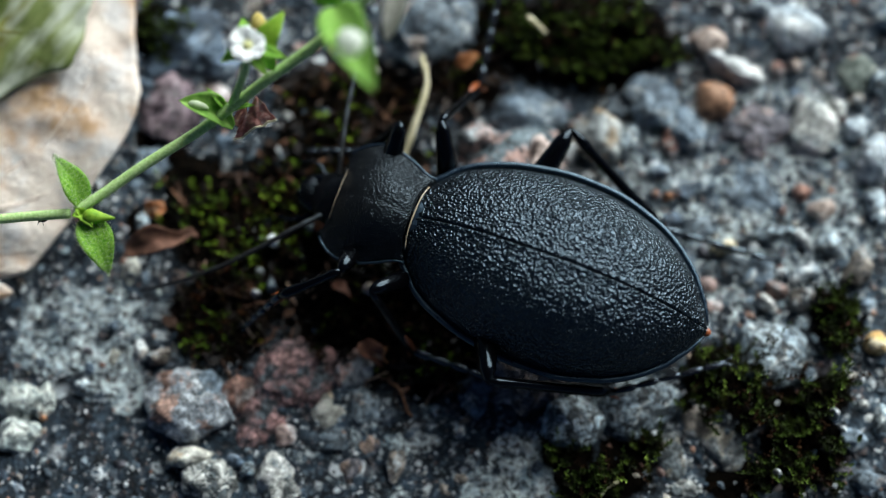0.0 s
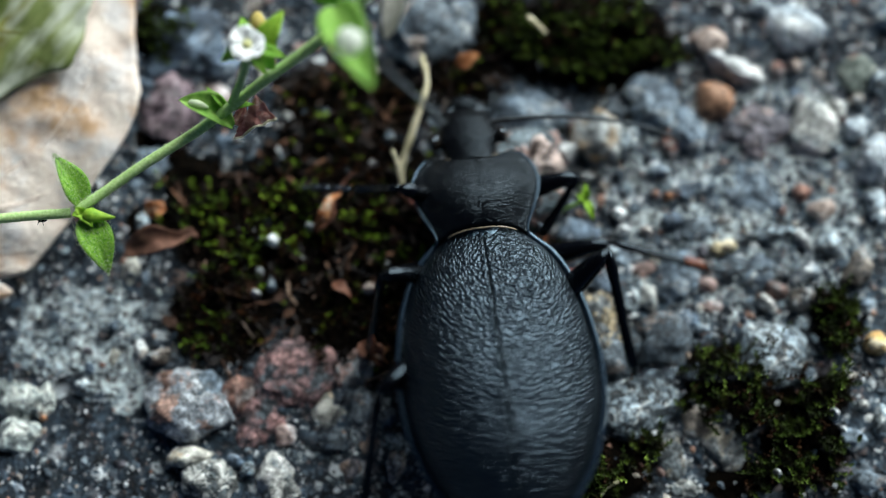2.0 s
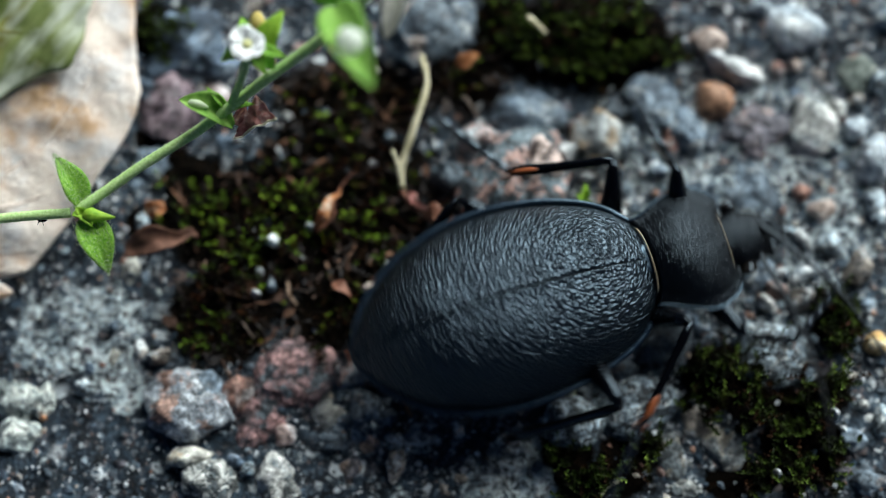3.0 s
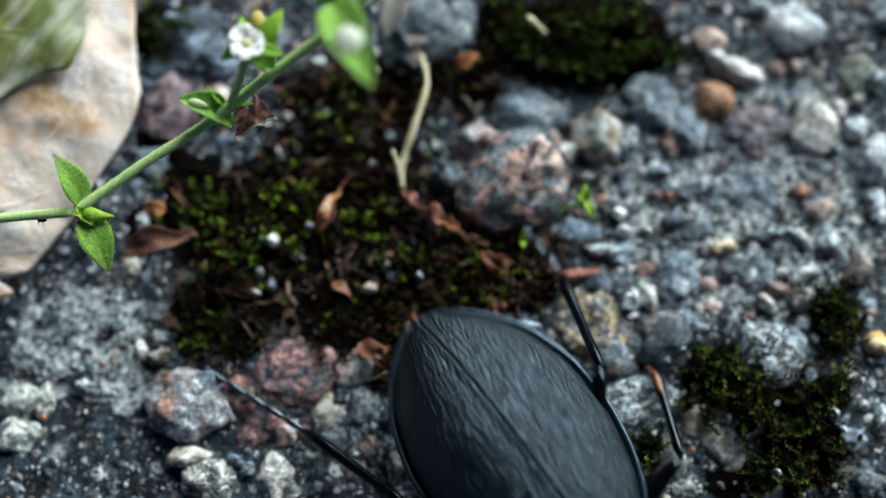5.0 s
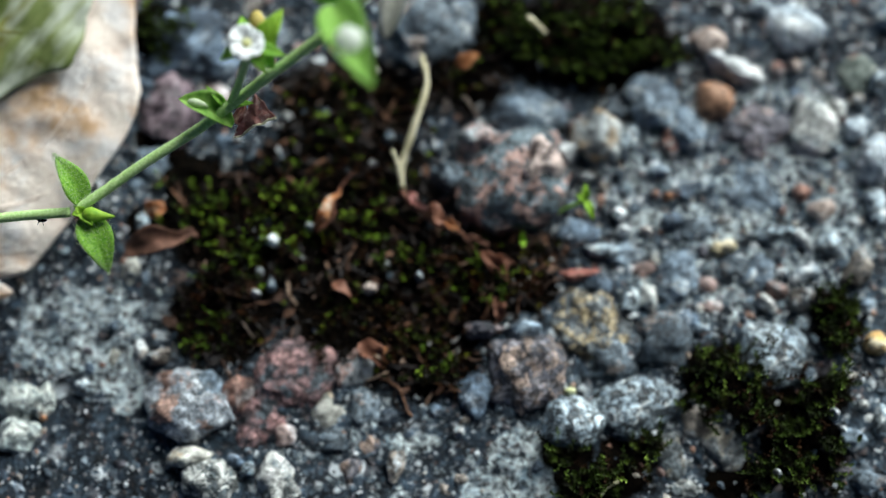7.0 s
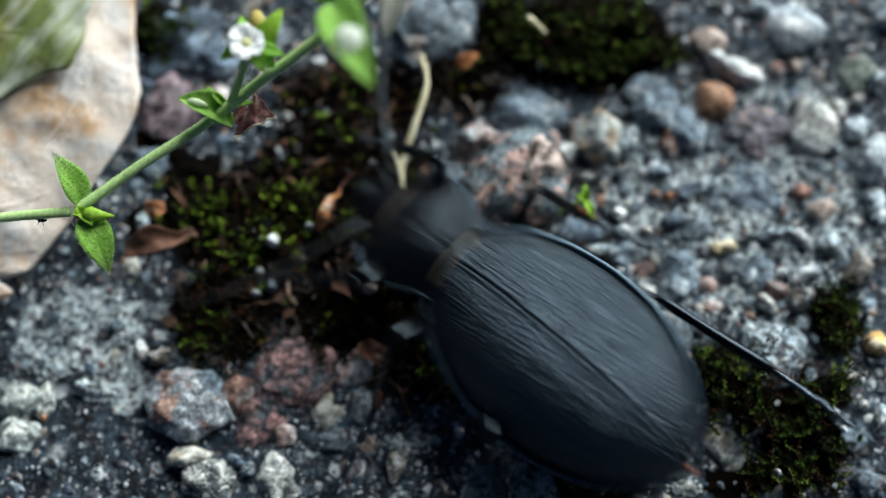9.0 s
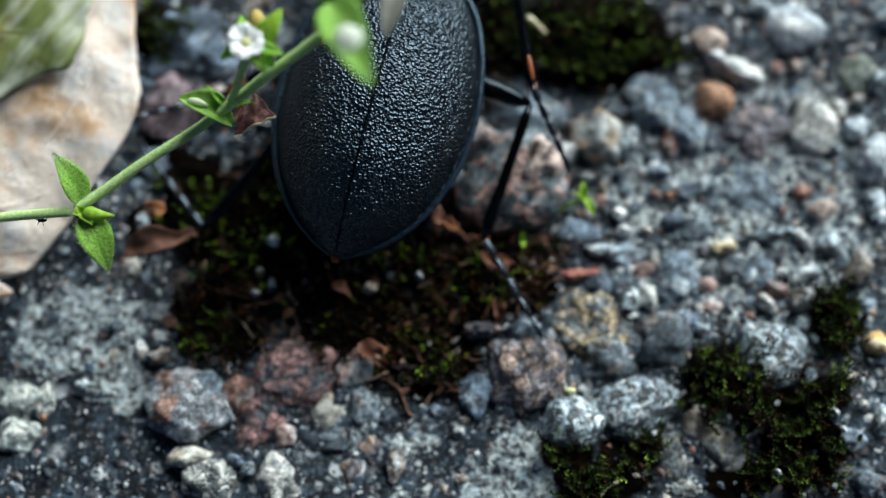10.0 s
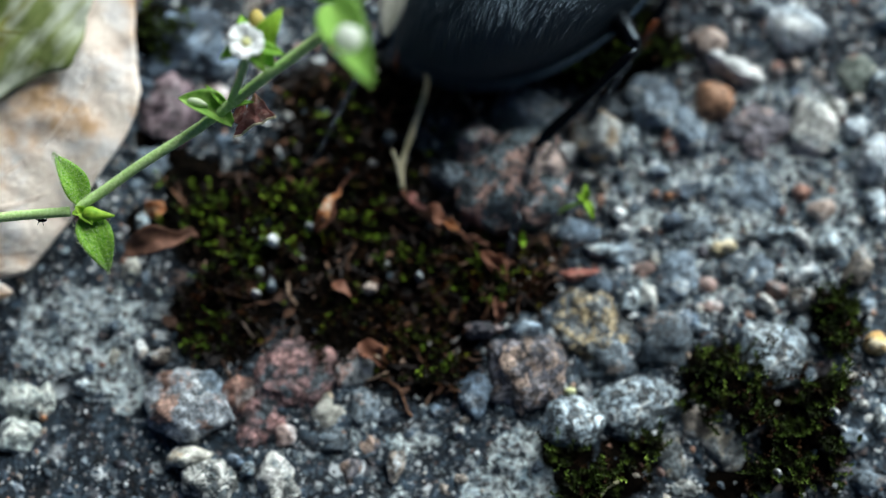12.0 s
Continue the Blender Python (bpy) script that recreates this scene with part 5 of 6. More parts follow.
stalk("grass_stalk", [(-3.5, 5.2, 0.4), (-3.5, 7.3, 1.0), (-2.4, 10.6, 1.8), (-1.4, 14.2, 1.8), (-1.8, 16.7, 1.0), (-2.1, 18.5, 0.3)], 0.30, 0.22, M_STALK, "bleached bent dry grass stalk", "stalk")
stalk("grass_stalk", [(-3.5, 5.4, 0.6), (-3.9, 7.3, 1.2), (-4.4, 8.4, 1.6)], 0.3, 0.12, M_STALK, "short split end of a dry stalk", "stalk")
stalk("grass_stalk", [(13.0, -21.5, 0.8), (13.7, -20.7, 1.2), (14.7, -20.2, 1.2)], 0.2, 0.12, M_STALK, "short pale dry stalk in moss", "stalk")
stalk("grass_stalk", [(7.4, 20.2, 2.0), (8.0, 19.6, 2.3), (8.9, 18.8, 1.9)], 0.24, 0.16, M_STALK, "short pale dry stalk lying on dark moss", "stalk")
stalk("twig", [(-3.5, 4.9, 0.6), (-2.6, 3.6, 1.0), (-1.5, 3.0, 0.9), (-0.2, 1.7, 1.1), (1.5, 1.3, 0.7), (2.9, -0.5, 0.8), (4.6, -2.5, 0.3)], 0.30, 0.10, M_FLAKE, "thin red brown twig on humus", "twig")
stalk("twig", [(-10.8, 1.3, 0.9), (-9.4, 2.7, 1.2), (-9.2, 4.5, 1.2), (-7.7, 6.6, 0.8)], 0.15, 0.08, M_FLAKE, "thin red brown twig among moss", "twig")


def scrap(o, t, w, mat, label):
    v, f = leaf_data(o, t, w, nu=14, nv=9, bend=0.25, fold=0.4, blunt=0.9)
    v = [q + Vector((0.5 * noise.noise(q * 0.9), 0.5 * noise.noise(q * 0.9 + Vector((7, 3, 1))), 0.7 * noise.noise(q * 0.8 + Vector((2, 9, 4))))) for q in v]
    return tagged(new("leaf_scrap", mesh_from("leaf_scrap", v, f, mat)), label, "leaf scrap", "leaf scraps")


scrap((-1.9, 3.1, 0.9), (1.3, 1.6, 1.0), 0.8, M_FLAKE, "orange brown curled leaf scrap")
scrap((-2.9, 4.6, 0.9), (-1.4, 3.2, 1.3), 0.45, M_BRACT, "pinkish brown scrap on the twig")
scrap((-0.8, 2.9, 1.0), (1.2, 1.3, 1.2), 0.55, M_ORANGE, "rusty orange bark flake on humus")
scrap((1.9, 0.9, 0.7), (4.0, 0.2, 0.9), 0.45, M_BROWN, "dark brown torn leaf scrap")
scrap((4.6, -0.6, 0.7), (6.4, -1.9, 0.9), 0.4, M_FLAKE, "thin brown fibre scrap")
scrap((4.5, -4.3, 0.8), (4.8, -6.7, 0.5), 0.7, M_FLAKE, "pinkish brown leaf scrap")
scrap((-27.5, -0.6, 0.6), (-20.9, 1.0, 1.2), 1.1, M_BROWN, "dark brown dry leaf scrap")
scrap((-25.1, 2.5, 1.0), (-23.9, 4.0, 1.2), 0.9, M_ORANGE, "tan dry leaf scrap")
scrap((-10.7, 1.4, 1.1), (-8.8, 5.2, 1.4), 0.42, M_ORANGE, "narrow curled orange leaf scrap on moss")
scrap((-9.6, -3.1, 0.9), (-7.8, -4.6, 0.9), 0.5, M_FLAKE, "small orange brown leaf scrap on moss")
scrap((-6.2, -8.5, 0.8), (-4.5, -10.0, 0.9), 0.6, M_ORANGE, "crumpled orange leaf scrap beside a red stone")
scrap((4.2, -0.9, 0.7), (5.8, -2.1, 0.9), 0.5, M_FLAKE, "curled red brown leaf scrap")
scrap((-6.9, -8.2, 0.8), (-5.0, -10.4, 0.8), 1.0, M_FLAKE, "rusty brown leaf scrap")
scrap((1.4, 16.0, 1.2), (2.9, 16.8, 1.4), 0.7, M_ORANGE, "tan curled leaf scrap at the moss edge")
scrap((3.2, -0.1, 0.6), (5.8, -3.1, 0.6), 0.6, M_FLAKE, "small brown leaf scrap")


def build_seedling():
    o = (9.8, 3.1, 0.3)
    e = base_empty("seedling", *o, "tiny bright green seedling beside a stone", "seedling")
    path = smooth_path([local(q, o) for q in (o, (10.9, 3.4, 1.6), (12.1, 3.6, 2.6))], 6)
    part("stem", tube("stem", path, [0.16] * len(path), M_BUD, 7), e)
    tip = local((12.1, 3.7, 2.6), o)
    for q in ((12.1, 5.0, 3.2), (12.8, 1.9, 2.6), (11.3, 4.0, 3.2)):
        part("leaf", mesh_from("leaf", *leaf_data(tip, local(q, o), 0.38, nu=10, nv=5), M_BUD), e)
    return e


seedling = build_seedling()
blade = base_empty("seedling", *(6.8, 0.7, 0.2), "tiny green shoot under a stone", "seedling")
for dx, dy in ((0.0, 0.6), (0.1, -0.9)):
    part("leaf", mesh_from("leaf", *leaf_data((0, 0, 0), (dx, dy, 1.0), 0.3, nu=8, nv=5), M_BUD), blade)


# ---- what moves ----
def aimed(a, b, up=Vector((0, 0, 1))):
    """A pose at a, with its x axis towards b."""
    x = (b - a).normalized()
    y = up.cross(x)
    y = y.normalized() if y.length > 1e-3 else Vector((0, 1, 0))
    z = x.cross(y)
    m = Matrix((x, y, z)).transposed().to_4x4()
    return Matrix.Translation(a * MM) @ m


BEETLE = [
    (0.00, -2.5, 0.9, 159.2),
    (0.50, -2.2, 1.0, 158.2),
    (0.80, -0.5, -0.2, 151.8),
    (1.00, 0.8, -1.8, 145.2),
    (1.20, 2.9, -2.1, 140.2),
    (1.50, 3.3, -0.5, 123.2),
    (1.60, 3.7, 1.8, 114.4),
    (1.70, 3.4, 1.4, 113.6),
    (1.80, 3.1, 1.0, 113.8),
    (1.90, 3.0, 0.1, 105.0),
    (2.00, 3.2, -0.2, 97.2),
    (2.10, 4.0, 1.2, 88.7),
    (2.20, 6.3, 0.5, 83.3),
    (2.30, 8.2, 1.0, 77.8),
    (2.40, 10.3, 1.1, 72.4),
    (2.50, 11.5, 0.5, 65.9),
    (2.70, 12.9, -1.8, 54.1),
    (3.00, 17.2, -2.7, 17.4),
    (3.20, 16.0, -5.0, 6.1),
    (3.35, 15.9, -5.6, 3.0),
    (4.00, 15.4, -12.8, -13.9),
    (4.80, 12.2, -25.4, -51.9),
    (5.00, 13.3, -28.1, -53.1),
    (5.30, 17.4, -36.5, -51.4),
    (5.50, 20.1, -40.6, -49.3),
    (6.00, 32.0, -51.8, -45.0),
    (6.60, 49.8, -50.8, -4.0),
    (7.20, 56.9, -34.1, 56.0),
    (7.80, 50.3, -25.0, 89.0),
    (8.30, 30.0, -18.7, 135.0),
    (8.80, 8.6, -6.4, 137.5),
    (9.00, 0.7, -2.6, 138.5),
    (9.30, -8.8, 7.2, 118.8),
    (9.50, -9.8, 12.8, 97.7),
    (9.70, -4.7, 22.7, 82.1),
    (9.90, -2.4, 23.2, 74.6),
    (10.00, -2.3, 23.1, 75.1),
    (10.20, -1.7, 23.1, 74.3),
    (10.50, -1.2, 23.7, 69.2),
    (11.00, -1.1, 23.8, 70.1),
    (11.50, -1.2, 23.8, 70.3),
    (11.60, 2.1, 23.8, 62.0),
    (11.70, 7.9, 24.7, 49.7),
    (11.80, 14.1, 24.8, 36.5),
    (11.90, 15.3, 28.0, 40.2),
    (12.00, 18.0, 29.3, 32.9),
]

# Knee, ankle and claw of each limb on the body's plan, by time.
STEPS = {
    "right_front": [
        (0.00, 3.7, -6.8, 6.4, -4.8, 9.4, -4.2),
        (0.50, 4.5, -5.8, 8.2, -5.1, 11.1, -4.5),
        (0.80, 5.9, -7.0, 9.2, -5.3, 12.1, -4.6),
        (1.00, 6.0, -6.9, 9.6, -5.2, 12.2, -3.7),
        (1.20, 4.6, -7.6, 7.4, -7.7, 10.8, -7.2),
        (1.50, 4.0, -7.2, 1.6, -4.9, 4.0, -2.1),
        (2.00, 4.3, -10.4, 2.5, -7.4, 4.5, -5.2),
        (2.20, 3.7, -8.6, 7.9, -8.0, 12.3, -8.0),
        (2.50, 4.4, -7.6, 8.2, -6.9, 12.4, -6.8),
        (2.70, 3.1, -8.6, 6.9, -8.1, 10.6, -8.6),
        (3.00, 5.5, -8.1, 9.6, -9.2, 12.3, -7.8),
        (3.20, 4.2, -8.0, 8.9, -6.7, 13.6, -5.6),
        (8.80, 6.0, -6.6, 9.5, -7.8, 12.8, -7.8),
        (9.00, 5.9, -5.1, 10.5, -4.5, 13.9, -3.8),
        (9.30, 5.1, -5.2, 10.1, -7.0, 14.1, -7.1),
        (9.50, 4.0, -6.4, 10.1, -7.0, 14.1, -7.1),
    ],
    "right_mid": [
        (0.00, 0.7, -8.5, -0.3, -13.1, 0.4, -21.1),
        (0.50, 0.6, -7.6, 0.1, -12.1, 0.6, -20.1),
        (0.80, 1.3, -8.6, 2.9, -13.4, 6.4, -21.2),
        (1.00, 1.7, -9.0, 2.3, -14.2, 4.5, -19.9),
        (1.20, 0.1, -11.0, -2.3, -11.8, -6.8, -12.5),
        (1.50, 1.0, -9.3, -1.0, -7.9, -2.6, -14.8),
        (2.00, -1.8, -12.2, -2.8, -13.9, -4.5, -20.7),
        (2.20, -0.7, -9.2, -1.5, -11.5, -0.3, -17.8),
        (2.40, -1.9, -8.9, -6.7, -14.6, -7.9, -23.0),
        (2.50, -1.6, -8.8, -4.9, -14.6, -5.3, -22.6),
        (2.60, -0.7, -8.3, -3.0, -13.4, -2.5, -21.5),
        (2.70, -0.2, -8.3, -1.0, -12.6, 0.1, -20.4),
        (3.00, 0.5, -5.6, -5.5, -13.2, -8.8, -17.0),
        (3.20, -1.2, -8.9, -2.7, -13.1, -3.9, -16.7),
        (8.80, -0.8, -9.6, -3.2, -11.8, -8.8, -13.7),
        (9.00, -1.4, -9.2, -4.0, -10.7, -9.8, -12.9),
        (9.30, -2.3, -9.0, -6.8, -10.7, -10.7, -14.5),
        (9.50, -0.9, -9.8, -4.8, -12.5, -10.1, -18.1),
        (9.70, -2.3, -9.8, -5.9, -11.5, -13.0, -15.7),
        (10.00, 0.5, -8.3, -8.2, -12.4, -11.9, -16.1),
        (11.00, -0.0, -9.9, -5.5, -12.0, -12.2, -15.2),
        (11.50, -0.0, -10.0, -5.5, -12.1, -12.2, -15.2),
        (11.70, -0.5, -7.3, -6.4, -8.1, -12.3, -11.7),
        (12.00, -1.2, -6.0, -6.2, -9.1, -12.5, -11.6),
    ],
    "right_hind": [
        (0.00, -9.6, -12.1, -17.4, -9.0, -28.3, -8.9),
        (0.50, -9.8, -11.7, -18.1, -8.1, -27.9, -8.1),
        (0.80, -6.5, -12.0, -14.2, -10.4, -24.8, -12.7),
        (1.00, -5.5, -11.3, -12.1, -10.7, -20.9, -14.5),
        (1.20, -3.2, -11.4, -9.0, -11.4, -15.8, -15.0),
        (1.50, -6.2, -11.3, -12.7, -9.7, -15.7, -11.8),
        (2.00, -3.3, -9.9, -10.0, -11.1, -12.8, -15.1),
        (2.20, -7.3, -10.0, -16.7, -8.6, -21.8, -8.8),
        (2.50, -5.0, -10.2, -15.3, -9.0, -20.0, -10.5),
        (2.70, -3.2, -8.7, -12.4, -9.3, -16.7, -11.6),
        (3.00, -6.5, -10.3, -13.0, -10.1, -20.1, -13.2),
        (3.20, -3.8, -8.9, -9.6, -9.7, -14.9, -14.0),
        (4.80, -13.9, -11.5, -18.2, -12.4, -24.8, -14.4),
        (5.00, -15.5, -11.2, -20.5, -11.5, -27.0, -13.5),
        (5.30, -19.3, -9.7, -26.0, -9.7, -35.9, -11.0),
        (8.80, -12.8, -12.4, -20.8, -10.0, -30.3, -9.3),
        (9.00, -16.1, -10.3, -21.9, -10.5, -27.9, -11.5),
        (9.30, -11.2, -11.9, -18.1, -10.8, -28.1, -16.9),
        (9.50, -10.1, -13.3, -17.9, -15.2, -26.1, -22.0),
        (9.70, -10.9, -12.3, -19.3, -10.6, -29.0, -15.1),
        (10.00, -9.0, -12.4, -18.5, -11.6, -27.0, -18.0),
        (10.50, -7.8, -11.5, -17.6, -12.7, -25.3, -19.5),
        (11.00, -8.8, -11.2, -18.8, -12.1, -26.3, -19.1),
        (11.50, -8.8, -11.3, -18.8, -12.1, -26.3, -19.1),
        (11.60, -7.6, -10.0, -17.3, -12.2, -24.0, -20.0),
        (11.70, -10.0, -9.2, -19.0, -11.5, -24.0, -20.1),
        (11.80, -1.7, -6.1, -18.5, -11.8, -24.5, -18.6),
        (11.90, -7.3, -8.3, -16.4, -9.5, -25.7, -15.1),
        (12.00, -9.0, -10.1, -18.6, -12.2, -27.4, -19.0),
    ],
    "left_front": [
        (0.00, 3.8, 6.1, 8.1, 9.9, 11.7, 13.9),
        (0.50, 3.6, 6.9, 8.6, 10.3, 12.1, 14.7),
        (0.80, 4.7, 6.9, 8.9, 10.6, 12.4, 15.1),
        (1.00, 4.2, 7.5, 9.2, 10.9, 12.4, 15.1),
        (1.20, 5.1, 7.5, 10.1, 11.4, 13.6, 15.9),
        (1.50, 3.8, 6.8, 8.4, 10.3, 8.8, 13.7),
        (2.00, 4.0, 5.8, 5.5, 10.3, 7.1, 14.2),
        (2.20, 1.3, 6.8, 2.0, 12.3, 3.0, 18.3),
        (2.50, 3.2, 5.8, 5.3, 7.5, 5.6, 9.9),
        (2.70, 4.4, 7.8, 6.0, 10.8, 6.9, 13.2),
        (3.00, 4.2, 6.5, 4.5, 10.0, 4.5, 12.9),
        (3.20, 6.3, 6.2, 9.6, 8.1, 10.9, 9.7),
        (8.80, 4.3, 9.0, 7.5, 11.9, 8.7, 16.2),
        (9.00, 1.5, 9.8, 4.7, 12.1, 6.0, 15.0),
        (9.30, 5.5, 8.2, 4.2, 11.0, 2.0, 13.6),
    ],
    "left_mid": [
        (0.00, 0.4, 6.7, -3.6, 9.5, -8.4, 9.3),
        (0.50, 0.1, 7.5, -3.4, 9.3, -8.0, 9.9),
        (1.00, 0.6, 7.4, -3.2, 9.2, -7.6, 10.5),
        (1.20, 1.4, 7.2, -2.3, 10.4, -6.3, 13.8),
        (1.50, -0.4, 8.3, -2.3, 11.2, -4.6, 15.9),
        (2.00, -3.0, 8.3, -7.9, 10.4, -12.3, 13.6),
        (2.20, -3.1, 8.3, -4.2, 10.9, -7.1, 14.9),
        (2.50, -3.5, 10.5, -9.2, 11.0, -14.2, 9.3),
        (2.70, -2.2, 9.8, 0.3, 12.7, 1.1, 16.3),
        (3.00, -0.4, 8.9, -4.9, 10.2, -11.0, 15.1),
        (3.20, -0.9, 9.9, -5.5, 10.8, -11.6, 14.5),
        (4.80, -2.7, 9.5, -5.3, 12.5, -7.4, 16.2),
        (5.00, -4.0, 11.7, -6.5, 11.9, -11.1, 17.7),
        (5.30, -6.8, 12.7, -11.4, 15.5, -16.0, 17.7),
        (8.80, -1.4, 10.7, -0.3, 14.6, -0.0, 18.5),
        (9.00, -1.3, 9.8, -0.1, 13.0, -0.4, 17.7),
        (9.30, -5.9, 11.1, -9.1, 11.3, -14.6, 13.1),
        (9.50, -15.3, 9.8, -15.5, 12.9, -18.4, 16.2),
    ],
    "left_hind": [
        (0.00, -10.6, 10.6, -18.7, 7.7, -25.4, 3.6),
        (0.50, -10.9, 10.9, -17.8, 8.7, -24.3, 5.2),
        (0.80, -11.3, 10.4, -17.2, 9.3, -23.7, 6.1),
        (1.00, -13.1, 11.0, -16.9, 8.9, -23.4, 5.6),
        (1.20, -12.7, 10.6, -16.7, 8.6, -23.0, 5.1),
        (1.50, -17.6, 9.6, -20.1, 12.2, -24.7, 9.8),
        (2.00, -12.5, 10.1, -19.7, 12.2, -24.6, 14.5),
        (2.20, -16.3, 10.4, -22.7, 10.6, -28.0, 11.7),
        (2.50, -3.8, 10.8, -13.3, 9.5, -20.7, 13.3),
        (2.70, -5.3, 11.6, -15.4, 10.8, -23.6, 15.4),
        (3.00, -13.9, 10.5, -16.3, 8.5, -27.1, 0.3),
        (3.20, -7.7, 11.9, -14.4, 9.7, -23.0, 13.0),
        (4.80, -14.9, 11.1, -23.1, 13.2, -32.3, 18.3),
        (5.00, -13.3, 9.5, -21.0, 12.3, -27.0, 12.8),
        (5.30, -16.1, 10.9, -22.5, 6.6, -32.2, 8.8),
        (5.50, -17.3, 8.0, -26.5, 6.6, -35.7, 11.2),
        (8.80, -10.4, 9.9, -13.5, 15.0, -13.0, 18.5),
        (9.00, -12.8, 9.7, -15.6, 12.0, -19.3, 14.8),
        (9.30, -13.3, 11.9, -18.0, 15.2, -23.2, 17.4),
        (9.50, -20.4, 6.0, -25.1, 4.0, -33.3, 3.6),
        (9.70, -18.8, 8.4, -21.1, 10.6, -24.0, 13.6),
        (11.50, -21.8, 5.8, -25.3, 6.8, -29.5, 8.5),
        (11.70, -23.2, 4.2, -28.3, 4.0, -34.8, 3.6),
        (12.00, -22.3, 4.4, -25.3, 3.0, -29.6, 1.5),
    ],
}

REST = {"front": (4.2, 6.2, 8.6, 9.0, 13.0, 11.5), "mid": (-1.0, 8.0, -2.5, 12.0, -4.5, 19.0), "hind": (-10.0, 10.6, -17.6, 9.6, -26.5, 9.0)}
PHASE = {"left_front": 0, "right_mid": 0, "left_hind": 0, "right_front": 0.5, "left_mid": 0.5, "right_hind": 0.5}
BUSY = [(3.4, 4.6), (5.6, 8.7)]


def limb_rows(name):
    side, kind = name.split("_")
    sg = 1 if side == "left" else -1
    rows = [list(r) for r in STEPS.get(name, [])]
    rest = [v * (sg if i % 2 else 1) for i, v in enumerate(REST[kind])]
    for a, b in BUSY:
        t = a
        while t < b:
            s = 2.5 * math.sin(2 * math.pi * (1.6 * t + PHASE[name]))
            rows.append([t] + [v + (s * (0.5, 0.9, 1.2)[i // 2] if i % 2 == 0 else 0) for i, v in enumerate(rest)])
            t += 0.1
    if not any(r[0] > 9.9 for r in rows):
        rows += [[9.0] + rest, [12.0] + rest]
    return sorted(rows)


TUFTS = [(24.0, -11.0, 4.1, 3.1), (27.1, -13.3, 3.6, 2.4), (30.3, -17.1, 4.4, 3.7), (32.1, -13.0, 2.7, 2.1), (25.0, -20.4, 3.4, 2.0)] + [(10.5, -17.5, 2.7, 2.0), (16.0, -17.5, 3.2, 2.1), (13.3, -20.2, 4.6, 1.9)] + [(33.6, -6.1, 2.7, 3.0)] + [(12.6, 18.6, 8.0, 4.5), (5.5, 20.1, 3.0, 2.9), (-24.7, 19.3, 2.2, 3.0)]


def ground_top(x, y):
    """Height of whatever a foot would stand on: concrete, moss or a stone."""
    z = relief(x, y) + 0.3
    if any(math.hypot((x - cx) / a, (y - cy) / b) < 1 for cx, cy, a, b in TUFTS):
        z += 3.0
    for cx, cy, a, b, w, z0, deep in TOPS:
        dx, dy = x - cx, y - cy
        if abs(dx) < 7 and abs(dy) < 7:
            q = ((dx * math.cos(w) + dy * math.sin(w)) / a) ** 2 + ((dy * math.cos(w) - dx * math.sin(w)) / b) ** 2
            if q < 1:
                z = max(z, z0 + 1.42 * deep * math.sqrt(1 - q))
    return z


def foothold(t, px, py):
    """Ground height under a point of the body's plan at a time."""
    bt = [r[0] for r in BEETLE]
    x, y, w = (float(np.interp(t, bt, [r[i] for r in BEETLE])) for i in (1, 2, 3))
    c, s = math.cos(radians(w)), math.sin(radians(w))
    return ground_top(x + c * px - s * py, y + s * px + c * py)


def solve_limb(kind, sg, v, t):
    hip, la, lb, lc = MEMBERS[kind]
    h = Vector((hip[0], hip[1] * sg, hip[2]))
    d = Vector((v[0] - h.x, v[1] - h.y))
    r = min(max(d.length, 0.3), 0.97 * la)
    d = d.normalized() * r
    k = Vector((h.x + d.x, h.y + d.y, min(h.z + math.sqrt(la * la - r * r), 8.4)))
    k = h + (k - h).normalized() * la
    e = Vector((v[2] - k.x, v[3] - k.y))
    tread = max(foothold(t, v[2], v[3]), foothold(t, 0.5 * (v[2] + v[4]), 0.5 * (v[3] + v[5]))) + 0.9
    sole = foothold(t, v[4], v[5]) + 0.45
    need = math.sqrt(max(0.05, lb * lb - (k.z - tread) ** 2))
    r = max(e.length, need)
    r = min(r, 0.985 * lb)
    e = e.normalized() * r
    a = Vector((k.x + e.x, k.y + e.y, k.z - math.sqrt(lb * lb - r * r)))
    f = Vector((v[4] - a.x, v[5] - a.y))
    f = f.normalized() if f.length > 0.3 else e.normalized()
    drop = min(max(a.z - sole, -2.5), 0.8 * lc)
    g = math.sqrt(lc * lc - drop * drop)
    c = Vector((a.x + f.x * g, a.y + f.y * g, a.z - drop))
    return h, k, a, c


# How far the head is drawn in, in millimetres, by time.
DRAWN_IN = [(0, -2.6), (1.0, -2.4), (1.5, -1.7), (1.8, -1.2), (2.0, -0.2), (2.2, -0.8), (3.2, -0.9), (5, -1.4), (8.8, -2.2), (9.3, -1.9), (12, -1.4)]


def drawn_in(t):
    return float(np.interp(t, [r[0] for r in DRAWN_IN], [r[1] for r in DRAWN_IN]))


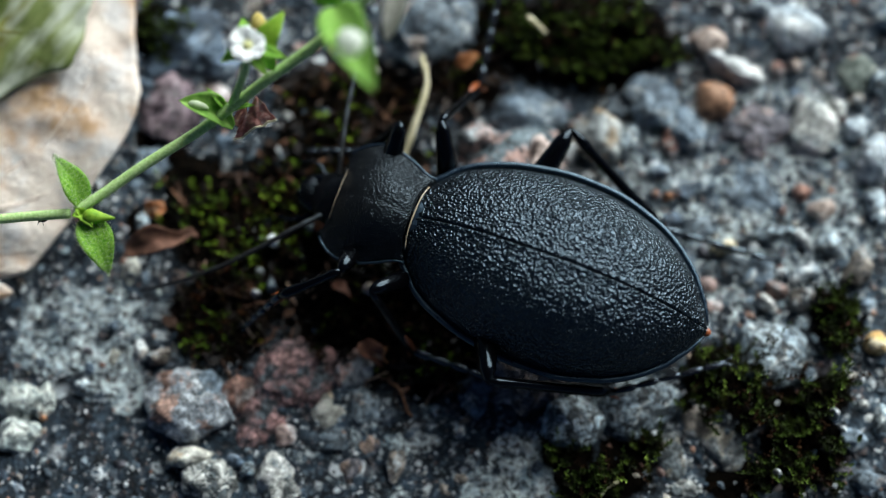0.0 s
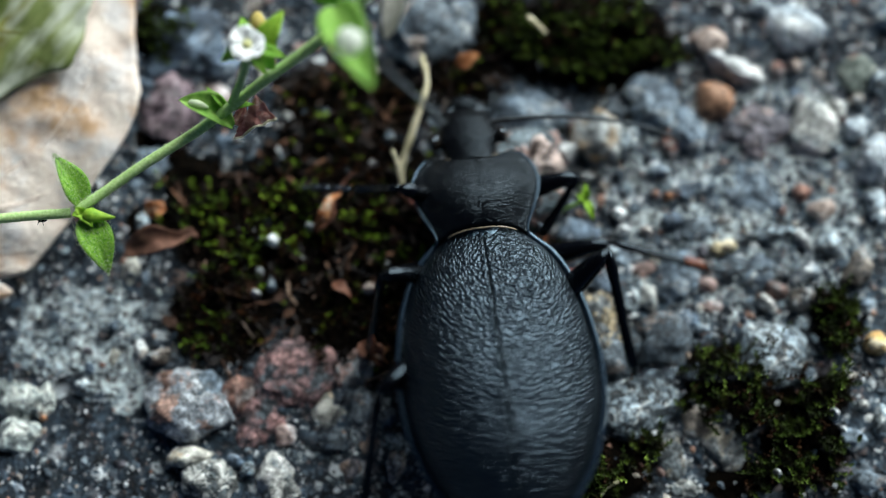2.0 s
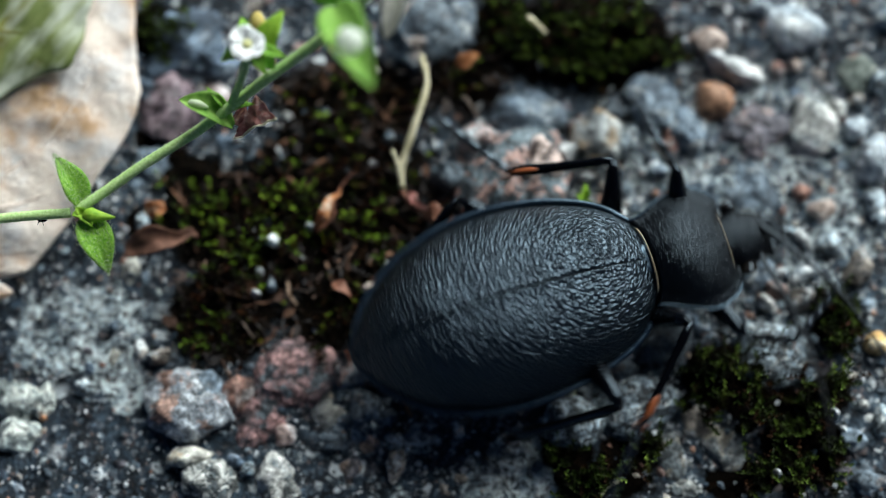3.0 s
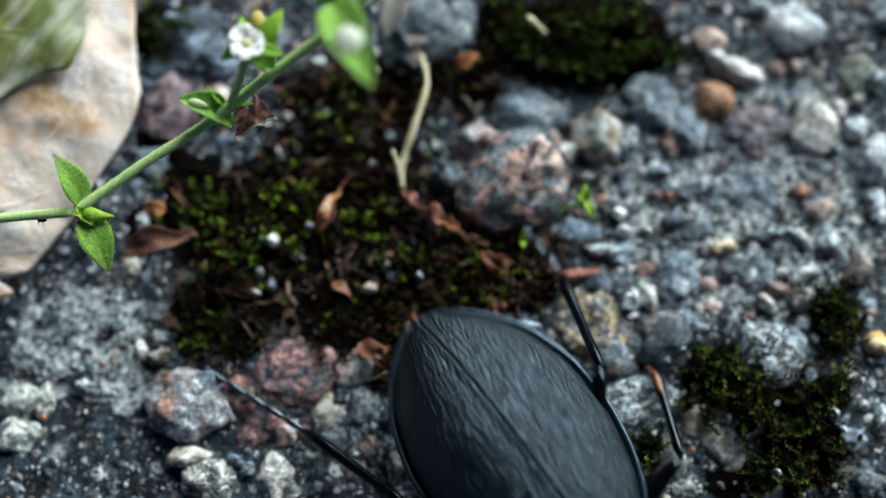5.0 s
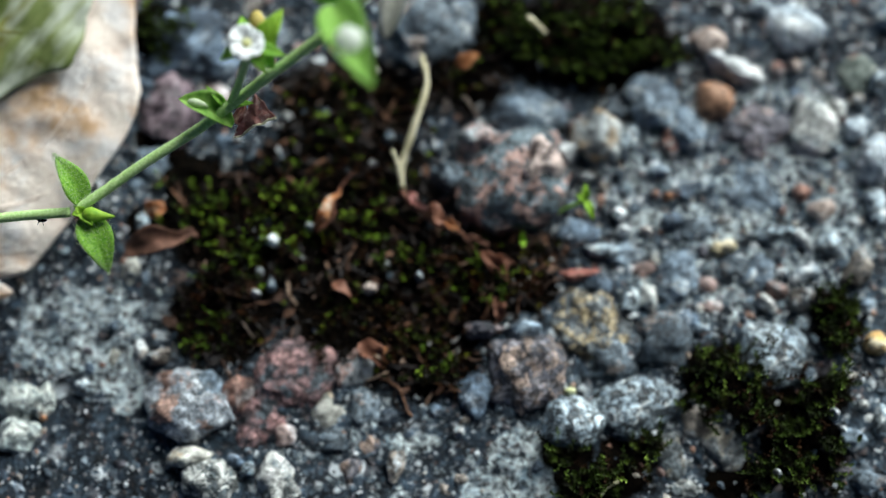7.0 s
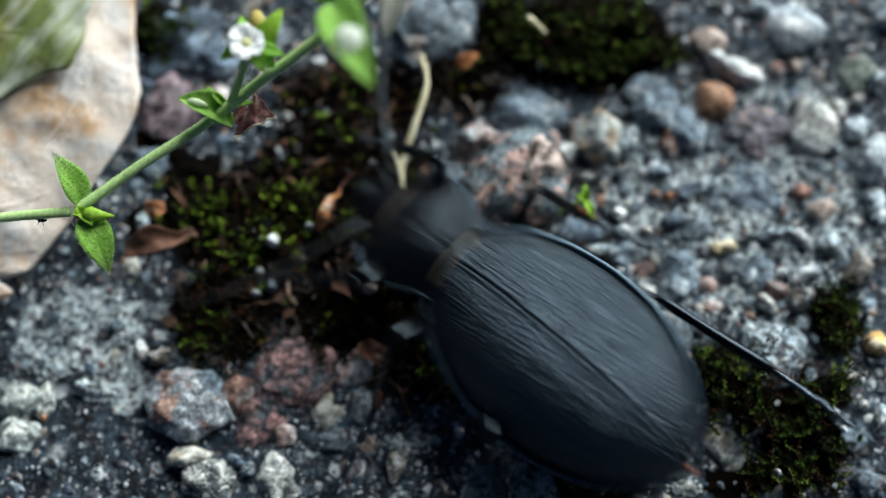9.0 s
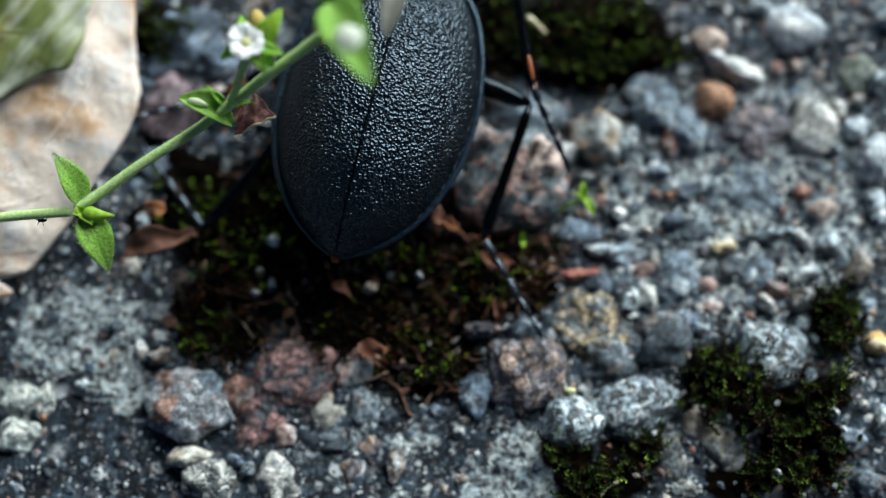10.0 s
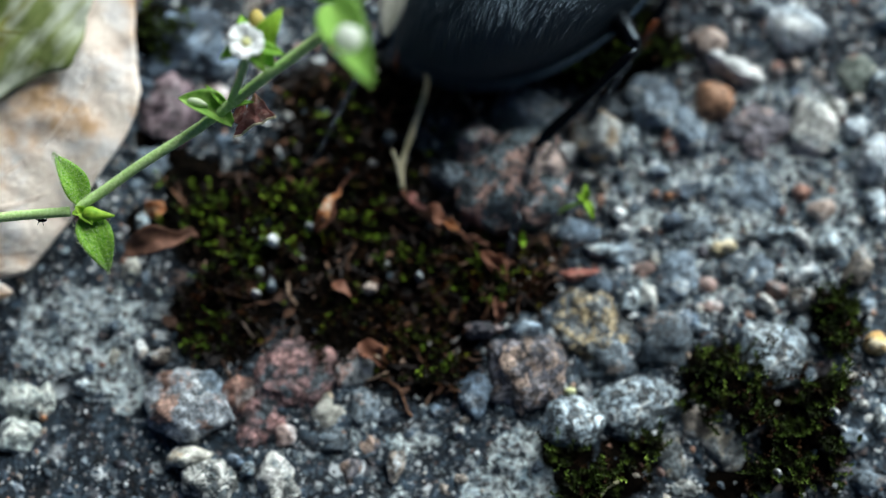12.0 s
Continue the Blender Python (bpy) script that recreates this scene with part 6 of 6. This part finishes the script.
def motions():
    walk(beetle, [(t, pose(x * MM, y * MM, 0, 0, 0, a)) for t, x, y, a in BEETLE])
    for name, (fem, tib, tar) in LIMB_PARTS.items():
        side, kind = name.split("_")
        sg = 1 if side == "left" else -1
        data = np.array(limb_rows(name))
        out = ([], [], [])
        for i in range(121):
            t = i / 10
            v = [float(np.interp(t, data[:, 0], data[:, j])) for j in range(1, 7)]
            h, k, a, c = solve_limb(kind, sg, v, t)
            for rows, p, q in zip(out, (h, k, a), (k, a, c)):
                rows.append((t, aimed(p, q)))
        for ob, rows in zip((fem, tib, tar), out):
            walk(ob, rows)
    turns = {
        "left": [(0, 45), (0.8, 38), (1.2, 40), (1.5, 45), (2.0, 35), (2.3, -40), (2.7, -62), (3.0, -58), (3.2, 0), (4, 40), (5.5, 45), (7, 35), (8.8, 44), (9.0, 70), (9.5, 50), (10.5, 40), (12, 45)],
        "right": [(0, -80), (0.8, -72), (1.2, -104), (1.5, -112), (1.7, -103), (2.0, -95), (2.3, -93), (2.7, -81), (3.0, -83), (3.2, -79), (4, -50), (5.5, -55), (7, -45), (8.8, -39), (9.5, -60), (10.5, -50), (12, -60)],
    }
    walk(head, [(t, pose(d * MM, 0, 0.25 * d * MM)) for t, d in DRAWN_IN])
    for side, ob in ANTENNAE.items():
        sg = 1 if side == "left" else -1
        rows = [(t, pose((10.0 + drawn_in(t)) * MM, sg * 1.7 * MM, (5.3 + 0.25 * drawn_in(t)) * MM, 0, 4 + 4 * math.sin(1.7 * t + 2 * sg), yaw)) for t, yaw in turns[side]]
        walk(ob, rows)
    o = stem.matrix_basis.translation.copy()
    sway = [(0, 0), (1.5, -0.08), (3, -0.1), (5.5, -0.2), (6.5, -0.2), (8.8, -0.25), (9.2, -0.3), (9.5, -0.7), (9.8, -0.4), (10.5, -0.25), (12, -0.3)]
    walk(stem, [(t, Matrix.Translation(o) @ pose(0, 0, 0, 0, 0.4 * a, -a)) for t, a in sway])
    q = seedling.matrix_basis.translation.copy()
    lean = [(0, 0), (8.8, 0), (9.3, 8), (9.5, 40), (9.7, 10), (10.5, 6), (12, 0)]
    walk(seedling, [(t, Matrix.Translation(q) @ pose(0, 0, 0, 0, 0, a)) for t, a in lean])


motions()
